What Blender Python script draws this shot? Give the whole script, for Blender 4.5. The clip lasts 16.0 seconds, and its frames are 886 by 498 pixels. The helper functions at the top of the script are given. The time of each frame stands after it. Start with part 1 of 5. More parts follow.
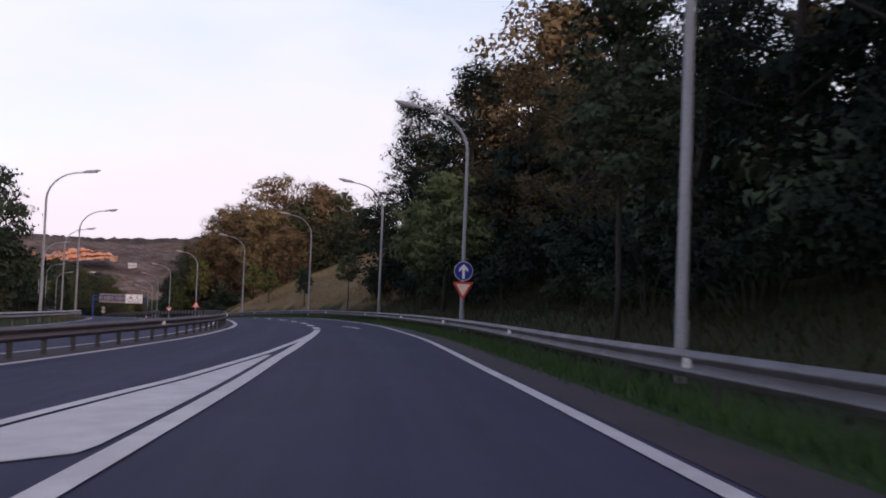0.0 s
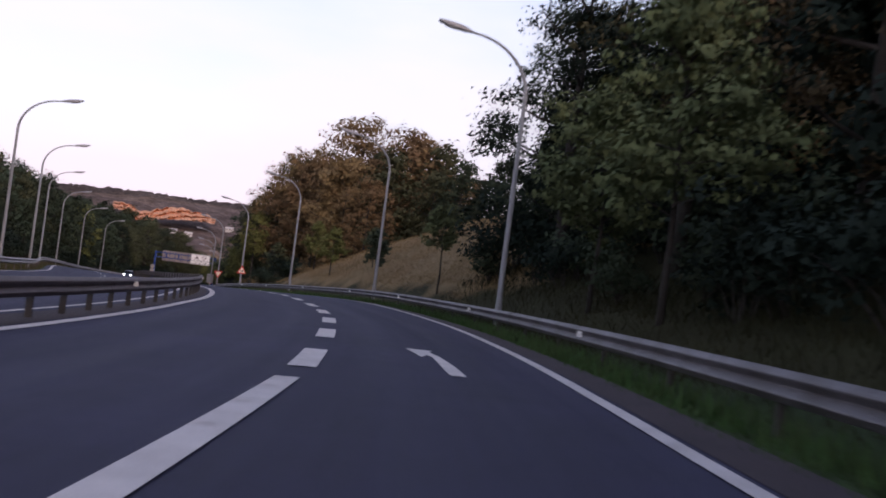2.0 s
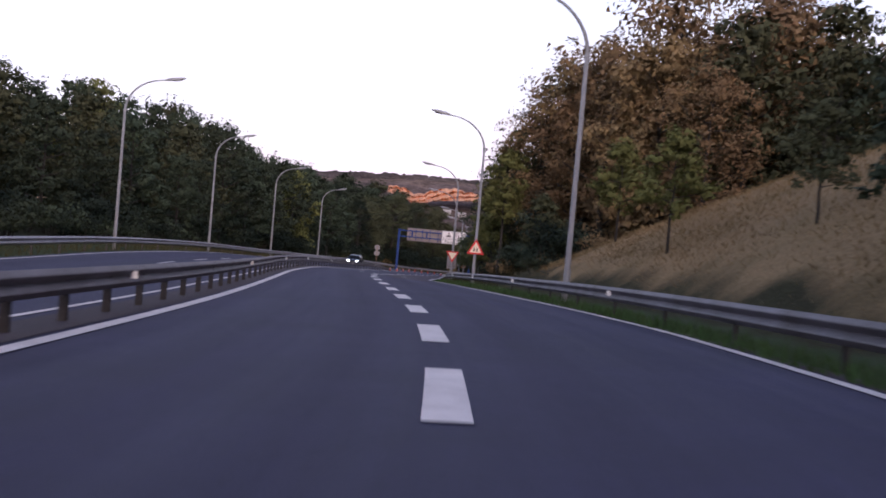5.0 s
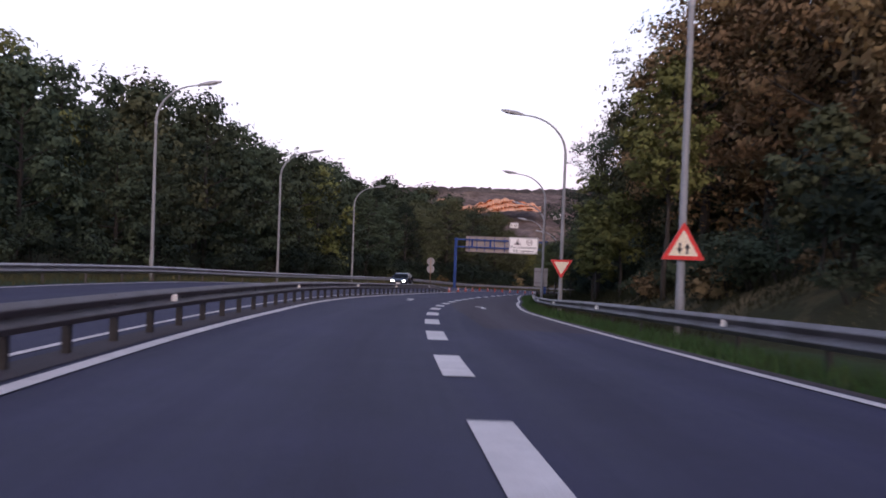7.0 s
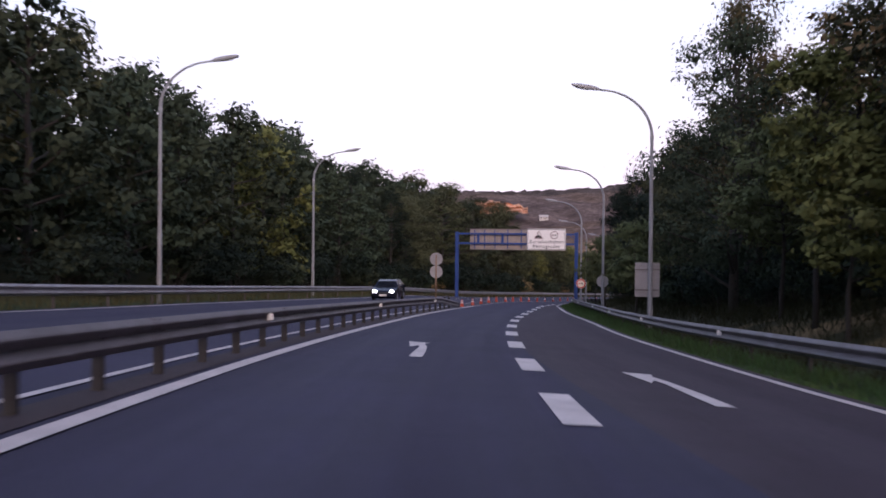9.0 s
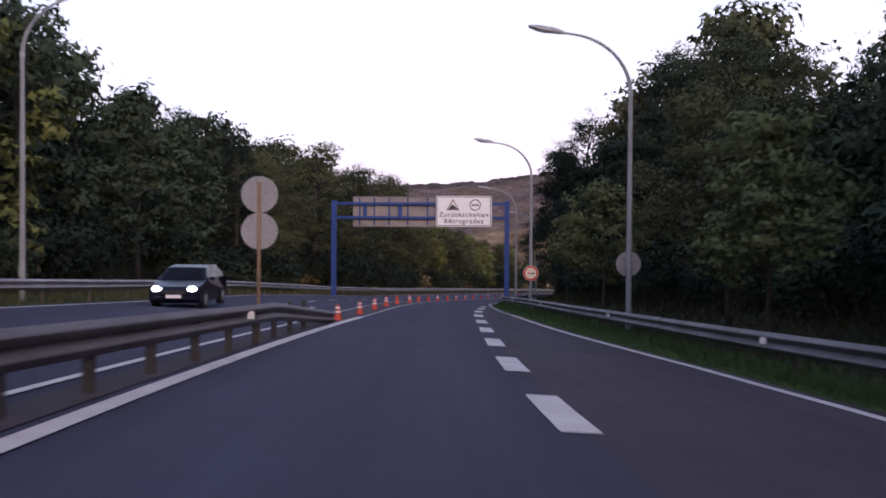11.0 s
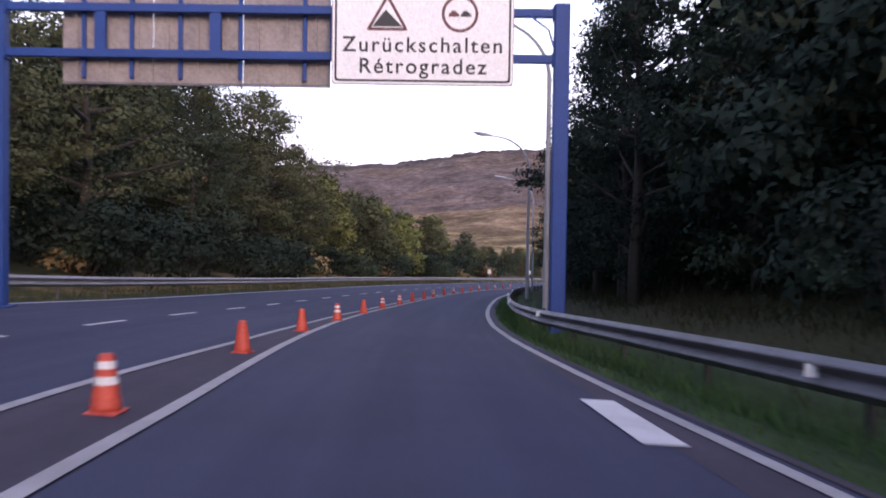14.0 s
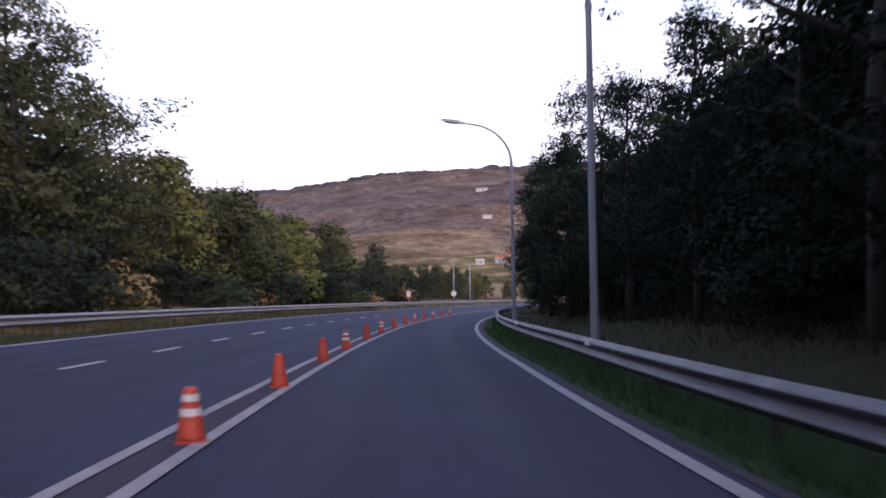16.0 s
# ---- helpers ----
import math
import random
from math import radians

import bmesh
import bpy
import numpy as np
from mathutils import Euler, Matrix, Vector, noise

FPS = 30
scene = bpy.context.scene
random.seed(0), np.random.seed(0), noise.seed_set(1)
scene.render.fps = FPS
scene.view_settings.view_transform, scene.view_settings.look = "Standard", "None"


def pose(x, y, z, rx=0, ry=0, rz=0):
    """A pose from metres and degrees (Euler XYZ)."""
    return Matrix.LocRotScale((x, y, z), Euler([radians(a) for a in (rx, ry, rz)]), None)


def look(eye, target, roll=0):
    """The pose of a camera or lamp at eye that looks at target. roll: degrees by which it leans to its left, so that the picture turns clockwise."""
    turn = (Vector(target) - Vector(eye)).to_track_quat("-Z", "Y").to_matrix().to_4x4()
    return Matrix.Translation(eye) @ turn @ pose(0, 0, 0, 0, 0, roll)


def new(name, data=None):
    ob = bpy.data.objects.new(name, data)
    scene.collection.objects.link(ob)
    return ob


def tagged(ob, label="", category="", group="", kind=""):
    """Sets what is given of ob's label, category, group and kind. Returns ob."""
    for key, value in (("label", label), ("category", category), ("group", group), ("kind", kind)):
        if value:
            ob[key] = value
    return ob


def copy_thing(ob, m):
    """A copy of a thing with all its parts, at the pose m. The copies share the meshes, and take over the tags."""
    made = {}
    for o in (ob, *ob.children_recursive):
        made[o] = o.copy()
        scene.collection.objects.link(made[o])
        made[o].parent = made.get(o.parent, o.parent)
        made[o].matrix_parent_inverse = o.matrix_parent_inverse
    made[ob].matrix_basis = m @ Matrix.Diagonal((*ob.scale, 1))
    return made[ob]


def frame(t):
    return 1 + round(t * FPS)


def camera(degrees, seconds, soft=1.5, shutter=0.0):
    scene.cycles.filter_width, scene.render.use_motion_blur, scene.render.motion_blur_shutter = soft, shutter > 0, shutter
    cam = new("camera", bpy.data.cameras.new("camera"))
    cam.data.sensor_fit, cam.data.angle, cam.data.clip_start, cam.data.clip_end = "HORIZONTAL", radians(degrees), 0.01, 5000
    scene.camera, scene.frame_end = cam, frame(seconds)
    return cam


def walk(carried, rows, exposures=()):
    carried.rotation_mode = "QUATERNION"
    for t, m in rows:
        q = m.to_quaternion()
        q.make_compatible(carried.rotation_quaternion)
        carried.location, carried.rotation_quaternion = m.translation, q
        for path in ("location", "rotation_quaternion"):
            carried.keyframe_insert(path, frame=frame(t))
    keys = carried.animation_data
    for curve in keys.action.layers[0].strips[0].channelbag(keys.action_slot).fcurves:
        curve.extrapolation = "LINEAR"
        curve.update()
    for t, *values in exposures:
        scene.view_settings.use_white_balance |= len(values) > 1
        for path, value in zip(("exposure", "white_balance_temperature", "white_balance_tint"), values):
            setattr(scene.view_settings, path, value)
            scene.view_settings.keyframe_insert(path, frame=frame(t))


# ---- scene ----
EXPOSURE = [(0, -0.56, 6250, 16), (1.5, -0.5, 6250, 16.5), (2.5, -0.47, 6200, 18), (3.5, -0.35, 6150, 19), (4.5, -0.24, 6000, 19), (7, -0.28, 6000, 19), (12.5, -0.32, 5900, 19), (13, -0.26, 5850, 19), (13.5, 0.1, 5800, 19), (14, 0.36, 5800, 19), (14.5, 0.5, 5800, 19), (15, 0.24, 5850, 19), (15.5, 0.14, 5850, 19), (16, 0.1, 5850, 19)]
cam = camera(48.2, 16.0, soft=1.8, shutter=0.3)
PATH = [
    (0, (11.847, -51.081, -0.913), (11.665, -49.091, -0.829), 2.21),
    (0.5, (10.224, -42.377, -1.147), (10.030, -40.389, -1.042), 5.8),
    (1, (8.713, -32.690, -1.305), (8.485, -30.705, -1.217), 4.66),
    (1.5, (7.081, -23.514, -1.450), (6.794, -21.536, -1.374), 6.48),
    (2, (5.199, -14.332, -1.616), (4.825, -12.368, -1.571), 7.42),
    (2.5, (3.062, -5.243, -1.801), (2.608, -3.296, -1.787), 7.28),
    (3, (0.629, 3.652, -1.966), (0.086, 5.577, -1.971), 5.74),
    (3.5, (-2.170, 12.302, -2.179), (-2.806, 14.198, -2.196), 5.85),
    (4, (-5.341, 20.648, -2.362), (-6.074, 22.508, -2.398), 6.87),
    (4.5, (-8.840, 28.753, -2.556), (-9.666, 30.574, -2.610), 6.06),
    (5, (-12.664, 36.649, -2.808), (-13.553, 38.439, -2.869), 5.10),
    (5.5, (-16.779, 44.347, -3.115), (-17.708, 46.117, -3.175), 4.14),
    (6, (-21.132, 51.870, -3.465), (-22.086, 53.627, -3.520), 3.28),
    (6.5, (-25.663, 59.251, -3.840), (-26.632, 61.000, -3.887), 2.60),
    (7, (-30.307, 66.533, -4.223), (-31.288, 68.275, -4.262), 2.12),
    (7.5, (-34.998, 73.765, -4.596), (-35.995, 75.499, -4.628), 1.84),
    (8, (-39.680, 81.006, -4.989), (-40.688, 82.733, -5.018), 1.50),
    (8.5, (-44.234, 88.348, -5.411), (-45.224, 90.085, -5.438), 1.02),
    (9, (-48.601, 95.815, -5.844), (-49.553, 97.574, -5.870), 0.51),
    (9.5, (-52.766, 103.387, -6.323), (-53.666, 105.173, -6.349), 0.09),
    (10, (-56.745, 111.036, -6.820), (-57.587, 112.850, -6.848), -0.14),
    (10.5, (-60.563, 118.735, -7.311), (-61.348, 120.575, -7.341), -0.08),
    (11, (-64.220, 126.478, -7.783), (-64.956, 128.337, -7.815), 0.38),
    (11.5, (-67.679, 134.318, -8.242), (-68.368, 136.195, -8.278), 0.90),
    (12, (-71.041, 142.224, -8.697), (-71.680, 144.118, -8.744), 0.74),
    (12.5, (-74.214, 150.266, -9.135), (-74.834, 152.167, -9.189), 1.40),
    (13, (-77.286, 158.358, -9.552), (-77.884, 160.266, -9.606), 1.62),
    (13.5, (-80.354, 166.528, -10.044), (-80.932, 168.442, -10.100), 0.82),
    (14, (-83.472, 174.828, -10.472), (-84.029, 176.748, -10.529), 0.83),
    (14.5, (-86.447, 183.256, -10.960), (-86.971, 185.186, -10.988), -0.70),
    (15, (-89.225, 191.816, -11.536), (-89.708, 193.757, -11.542), -0.27),
    (15.5, (-91.769, 200.512, -12.127), (-92.203, 202.464, -12.127), 0.09),
    (16, (-94.114, 209.328, -12.663), (-94.473, 211.295, -12.669), -1.19),
]
walk(cam, [(t, look(eye, target, roll)) for t, eye, target, roll in PATH], exposures=EXPOSURE)

# ---- world, sun, exposure ----
world = bpy.data.worlds.new("evening_sky")
scene.world = world
world.use_nodes = True
wn, wl = world.node_tree.nodes, world.node_tree.links
SUN_AZ, SUN_EL = 215.0, 20.0        # degrees: heading (left of +y) and height of the low sun
bg = wn["Background"]
sky = wn.new("ShaderNodeTexSky")
sky.sky_type = "NISHITA"
sky.sun_disc = False
sky.sun_elevation = radians(SUN_EL)
sky.sun_rotation = radians(-SUN_AZ)
sky.altitude = 250
sky.dust_density = 2.0
tc = wn.new("ShaderNodeTexCoord")
mp = wn.new("ShaderNodeMapping")
mp.inputs["Scale"].default_value = (1.2, 1.2, 4.0)
cl = wn.new("ShaderNodeTexNoise")
cl.inputs["Scale"].default_value = 2.2
cl.inputs["Detail"].default_value = 6
cr = wn.new("ShaderNodeMapRange")
cr.inputs["From Min"].default_value, cr.inputs["From Max"].default_value = 0.36, 0.6
cr.inputs["To Min"].default_value, cr.inputs["To Max"].default_value = 0.62, 1.0
# haze and thin cloud lie thick at the horizon and thin out overhead
sep = wn.new("ShaderNodeSeparateXYZ")
up = wn.new("ShaderNodeMapRange")
up.interpolation_type = "SMOOTHSTEP"
up.inputs["From Min"].default_value, up.inputs["From Max"].default_value = 0.1, 0.75
up.inputs["To Min"].default_value, up.inputs["To Max"].default_value = 1.0, 0.1
mul = wn.new("ShaderNodeMath")
mul.operation = "MULTIPLY"
tone = wn.new("ShaderNodeValToRGB")
tone.color_ramp.elements[0].position, tone.color_ramp.elements[1].position = 0.02, 0.3
tone.color_ramp.elements[0].color = (1.0, 0.87, 0.92, 1)
tone.color_ramp.elements[1].color = (0.95, 0.97, 1.0, 1)
big = wn.new("ShaderNodeVectorMath")
big.operation = "SCALE"
big.inputs["Scale"].default_value = 12.5
mx = wn.new("ShaderNodeMix")
mx.data_type = "RGBA"
wl.new(tc.outputs["Generated"], mp.inputs["Vector"])
wl.new(tc.outputs["Generated"], sep.inputs["Vector"])
wl.new(sep.outputs["Z"], up.inputs["Value"])
wl.new(sep.outputs["Z"], tone.inputs["Fac"])
wl.new(mp.outputs["Vector"], cl.inputs["Vector"])
wl.new(cl.outputs["Fac"], cr.inputs["Value"])
wl.new(cr.outputs["Result"], mul.inputs[0])
wl.new(up.outputs["Result"], mul.inputs[1])
wl.new(mul.outputs["Value"], mx.inputs[0])
wl.new(tone.outputs["Color"], big.inputs[0])
wl.new(big.outputs["Vector"], mx.inputs[7])
clear = wn.new("ShaderNodeVectorMath")
clear.operation = "MULTIPLY"
clear.inputs[1].default_value = (2.6, 2.3, 2.5)
wl.new(sky.outputs["Color"], clear.inputs[0])
wl.new(clear.outputs["Vector"], mx.inputs[6])
wl.new(mx.outputs[2], bg.inputs["Color"])
bg.inputs["Strength"].default_value = 0.12

sun = new("sun", bpy.data.lights.new("sun", "SUN"))
sun.data.energy, sun.data.angle, sun.data.color = 1.4, radians(20), (1.0, 0.73, 0.54)
_az, _el = radians(SUN_AZ), radians(SUN_EL)
sun.matrix_world = look((0, 0, 300), (math.sin(_az) * 100 * math.cos(_el), -math.cos(_az) * 100 * math.cos(_el), 300 - 100 * math.sin(_el)))

# ---- materials ----


def mat(name, base, rough=0.8, metal=0.0, second=None, scale=3.0, amount=0.5, bump=0.0, bump_scale=30.0, emit=None, spec=0.5, per_object=0.0, island=0.0, stretch=(1, 1, 1)):
    """Principled surface with variation at two scales, bump and optional variation from thing to thing."""
    m = bpy.data.materials.new(name)
    m.use_nodes = True
    n, l = m.node_tree.nodes, m.node_tree.links
    b = n["Principled BSDF"]
    b.inputs["Roughness"].default_value = rough
    b.inputs["Metallic"].default_value = metal
    b.inputs["Specular IOR Level"].default_value = spec
    co = n.new("ShaderNodeTexCoord")
    geo = n.new("ShaderNodeNewGeometry")
    ma = n.new("ShaderNodeMapping")
    ma.inputs["Scale"].default_value = stretch
    l.new(geo.outputs["Position"] if per_object == 0 else co.outputs["Object"], ma.inputs["Vector"])
    vec = ma.outputs["Vector"]
    colour = None
    if second is None:
        second = tuple(c * 0.75 for c in base)
    nz = n.new("ShaderNodeTexNoise")
    nz.inputs["Scale"].default_value = scale
    nz.inputs["Detail"].default_value = 8
    nz.inputs["Roughness"].default_value = 0.65
    l.new(vec, nz.inputs["Vector"])
    ramp = n.new("ShaderNodeValToRGB")
    ramp.color_ramp.elements[0].position = 0.5 - 0.22 / max(amount, 0.05) * 0.5
    ramp.color_ramp.elements[1].position = 0.5 + 0.22 / max(amount, 0.05) * 0.5
    ramp.color_ramp.elements[0].color = (*base, 1)
    ramp.color_ramp.elements[1].color = (*second, 1)
    l.new(nz.outputs["Fac"], ramp.inputs["Fac"])
    colour = ramp.outputs["Color"]
    n2 = n.new("ShaderNodeTexNoise")
    n2.inputs["Scale"].default_value = bump_scale
    n2.inputs["Detail"].default_value = 5
    l.new(vec, n2.inputs["Vector"])
    mxf = n.new("ShaderNodeMix")
    mxf.data_type = "RGBA"
    mxf.blend_type = "MULTIPLY"
    mxf.inputs[0].default_value = 0.5
    mr = n.new("ShaderNodeMapRange")
    mr.inputs["From Min"].default_value, mr.inputs["From Max"].default_value = 0.3, 0.7
    mr.inputs["To Min"].default_value, mr.inputs["To Max"].default_value = 0.6, 1.3
    l.new(n2.outputs["Fac"], mr.inputs["Value"])
    l.new(colour, mxf.inputs[6])
    l.new(mr.outputs["Result"], mxf.inputs[7])
    colour = mxf.outputs[2]
    if per_object or island:
        hs = n.new("ShaderNodeHueSaturation")
        if per_object:
            info = n.new("ShaderNodeObjectInfo")
            src = info.outputs["Random"]
        else:
            src = geo.outputs["Random Per Island"]
        amt = per_object or island
        r1 = n.new("ShaderNodeMapRange")
        r1.inputs["To Min"].default_value, r1.inputs["To Max"].default_value = 1 - amt, 1 + amt
        l.new(src, r1.inputs["Value"])
        l.new(r1.outputs["Result"], hs.inputs["Value"])
        r2 = n.new("ShaderNodeMapRange")
        r2.inputs["To Min"].default_value, r2.inputs["To Max"].default_value = 0.5 - amt * 0.06, 0.5 + amt * 0.06
        l.new(src, r2.inputs["Value"])
        l.new(r2.outputs["Result"], hs.inputs["Hue"])
        l.new(colour, hs.inputs["Color"])
        colour = hs.outputs["Color"]
    l.new(colour, b.inputs["Base Color"])
    if bump:
        bp = n.new("ShaderNodeBump")
        bp.inputs["Strength"].default_value = bump
        bp.inputs["Distance"].default_value = 0.02
        l.new(n2.outputs["Fac"], bp.inputs["Height"])
        l.new(bp.outputs["Normal"], b.inputs["Normal"])
    if emit:
        b.inputs["Emission Color"].default_value = (*emit[:3], 1)
        b.inputs["Emission Strength"].default_value = emit[3]
    return m




def road_mat(name, base, second, rough):
    """Rolled asphalt: fine grit, cloudy patches, polished wheel tracks and drawn-out streaks along the lanes."""
    m = mat(name, base, rough, second=second, scale=0.25, bump=0.35, bump_scale=120)
    n, l = m.node_tree.nodes, m.node_tree.links
    b = n["Principled BSDF"]
    colour = b.inputs["Base Color"].links[0].from_socket
    lane = n.new("ShaderNodeAttribute")
    lane.attribute_name = "lane"

    def layer(stretch, scale, detail, lo, hi):
        k = n.new("ShaderNodeMapping")
        k.inputs["Scale"].default_value = stretch
        t = n.new("ShaderNodeTexNoise")
        t.inputs["Scale"].default_value, t.inputs["Detail"].default_value, t.inputs["Roughness"].default_value = scale, detail, 0.6
        r = n.new("ShaderNodeMapRange")
        r.inputs["From Min"].default_value, r.inputs["From Max"].default_value = 0.3, 0.7
        r.inputs["To Min"].default_value, r.inputs["To Max"].default_value = lo, hi
        l.new(lane.outputs["Vector"], k.inputs["Vector"])
        l.new(k.outputs["Vector"], t.inputs["Vector"])
        l.new(t.outputs["Fac"], r.inputs["Value"])
        return r.outputs["Result"]

    for f in (layer((1.0, 0.012, 0), 0.9, 3, 0.84, 1.14), layer((1.0, 0.05, 0), 5.0, 4, 0.92, 1.07), layer((1.0, 1.0, 0), 0.7, 6, 0.88, 1.1), layer((1, 1, 0), 34, 3, 0.76, 1.24), layer((1, 1, 0), 6, 5, 0.9, 1.1)):
        k = n.new("ShaderNodeMix")
        k.data_type, k.blend_type = "RGBA", "MULTIPLY"
        k.inputs[0].default_value = 1.0
        l.new(colour, k.inputs[6])
        l.new(f, k.inputs[7])
        colour = k.outputs[2]
    l.new(colour, b.inputs["Base Color"])
    l.new(layer((1.0, 0.02, 0), 1.1, 3, rough - 0.1, rough + 0.06), b.inputs["Roughness"])
    return m


M_ASPHALT = road_mat("asphalt", (0.022, 0.022, 0.054), (0.032, 0.031, 0.074), 0.9)
M_WORN = road_mat("worn_brown_asphalt", (0.037, 0.027, 0.044), (0.048, 0.036, 0.055), 0.92)
M_SHOULDER = mat("old_asphalt_shoulder", (0.058, 0.041, 0.047), 0.9, second=(0.034, 0.025, 0.031), scale=0.8, bump=0.4, bump_scale=60)
M_OLDPAINT = mat("faded_road_paint", (0.44, 0.4, 0.39), 0.8, second=(0.28, 0.25, 0.24), scale=1.8, bump=0.2, bump_scale=80)
M_PAINT = mat("road_paint", (0.74, 0.69, 0.67), 0.7, second=(0.52, 0.48, 0.465), scale=1.5, bump=0.2, bump_scale=80)
M_STEEL = mat("galvanised_steel", (0.225, 0.212, 0.23), 0.62, 0.35, second=(0.105, 0.092, 0.09), scale=0.9, bump=0.1, bump_scale=40)
M_POST = mat("dull_steel_post", (0.06, 0.053, 0.05), 0.75, 0.2, second=(0.035, 0.03, 0.028), scale=2.0)
M_BROWN_POST = mat("rusty_painted_post", (0.3, 0.2, 0.13), 0.7, 0.1, second=(0.22, 0.14, 0.09), scale=3.0, bump=0.15, bump_scale=40)
M_RUST = mat("weathered_steel", (0.175, 0.15, 0.158), 0.64, 0.3, second=(0.1, 0.08, 0.075), scale=1.1, bump=0.2, bump_scale=40)
M_PALE = mat("pale_galvanised_steel", (0.36, 0.34, 0.35), 0.55, 0.3, second=(0.22, 0.19, 0.185), scale=1.0, bump=0.1, bump_scale=40)
M_PANEL = mat("stained_sign_back", (0.38, 0.32, 0.285), 0.7, 0.15, second=(0.23, 0.2, 0.2), scale=0.9, bump=0.05, bump_scale=12)
M_POLE = mat("pole_grey_paint", (0.33, 0.34, 0.36), 0.55, 0.1, second=(0.26, 0.26, 0.27), scale=1.0, bump=0.05)
M_LAMP = mat("lamp_housing", (0.4, 0.4, 0.42), 0.5, 0.1)
M_LENS = mat("lamp_lens", (0.6, 0.6, 0.58), 0.25)
M_BLUE = mat("blue_gantry_paint", (0.014, 0.056, 0.24), 0.6, second=(0.011, 0.04, 0.18), scale=1.0, bump=0.05)
M_SIGNBACK = mat("aluminium_sign_back", (0.33, 0.32, 0.33), 0.6, 0.3, second=(0.25, 0.24, 0.25), scale=1.0)
M_WHITE = mat("sign_white", (0.9, 0.88, 0.86), 0.5, second=(0.84, 0.81, 0.79))
M_BLACK = mat("sign_black", (0.02, 0.02, 0.022), 0.5)
# sign red with the dim twilight put into its colour
M_MAROON = mat("twilight_sign_red", (0.13, 0.035, 0.035), 0.5)
# headlight glow put into the colours: red brightened, white sheeting turned warm cream
M_RED = mat("sign_red", (0.76, 0.04, 0.035), 0.45, second=(0.66, 0.035, 0.03))
M_HEADLIT_WHITE = mat("headlit_white_sheeting", (0.92, 0.82, 0.62), 0.45, second=(0.86, 0.74, 0.56), scale=2.0)
M_SIGNBLUE = mat("sign_blue", (0.01, 0.03, 0.3), 0.5)
M_ORANGE = mat("cone_orange", (0.63, 0.095, 0.05), 0.6, second=(0.45, 0.065, 0.04), scale=6)
M_REFLECT = mat("reflective_white", (0.85, 0.83, 0.8), 0.3)
M_BARK = mat("bark", (0.05, 0.042, 0.034), 0.95, second=(0.028, 0.023, 0.02), scale=4, bump=0.8, bump_scale=20, per_object=0.15)
M_CARPAINT = mat("dark_blue_car_paint", (0.012, 0.014, 0.03), 0.25, 0.3)
M_GLASS = mat("car_glass", (0.01, 0.01, 0.012), 0.08)
M_TYRE = mat("tyre_rubber", (0.02, 0.02, 0.02), 0.9)
M_RIM = mat("wheel_rim", (0.4, 0.4, 0.42), 0.4, 0.8)
M_HEADLIGHT = mat("headlight_lit", (0.9, 0.9, 0.85), 0.3, emit=(1.0, 0.95, 0.86, 20))
# sandy red rock, its colour raised to hold the low sun's orange glow
M_QUARRY = mat("sun_glow_quarry_rock", (0.88, 0.5, 0.3), 1.0, second=(0.62, 0.33, 0.2), scale=0.06, bump_scale=0.25, spec=0.0)


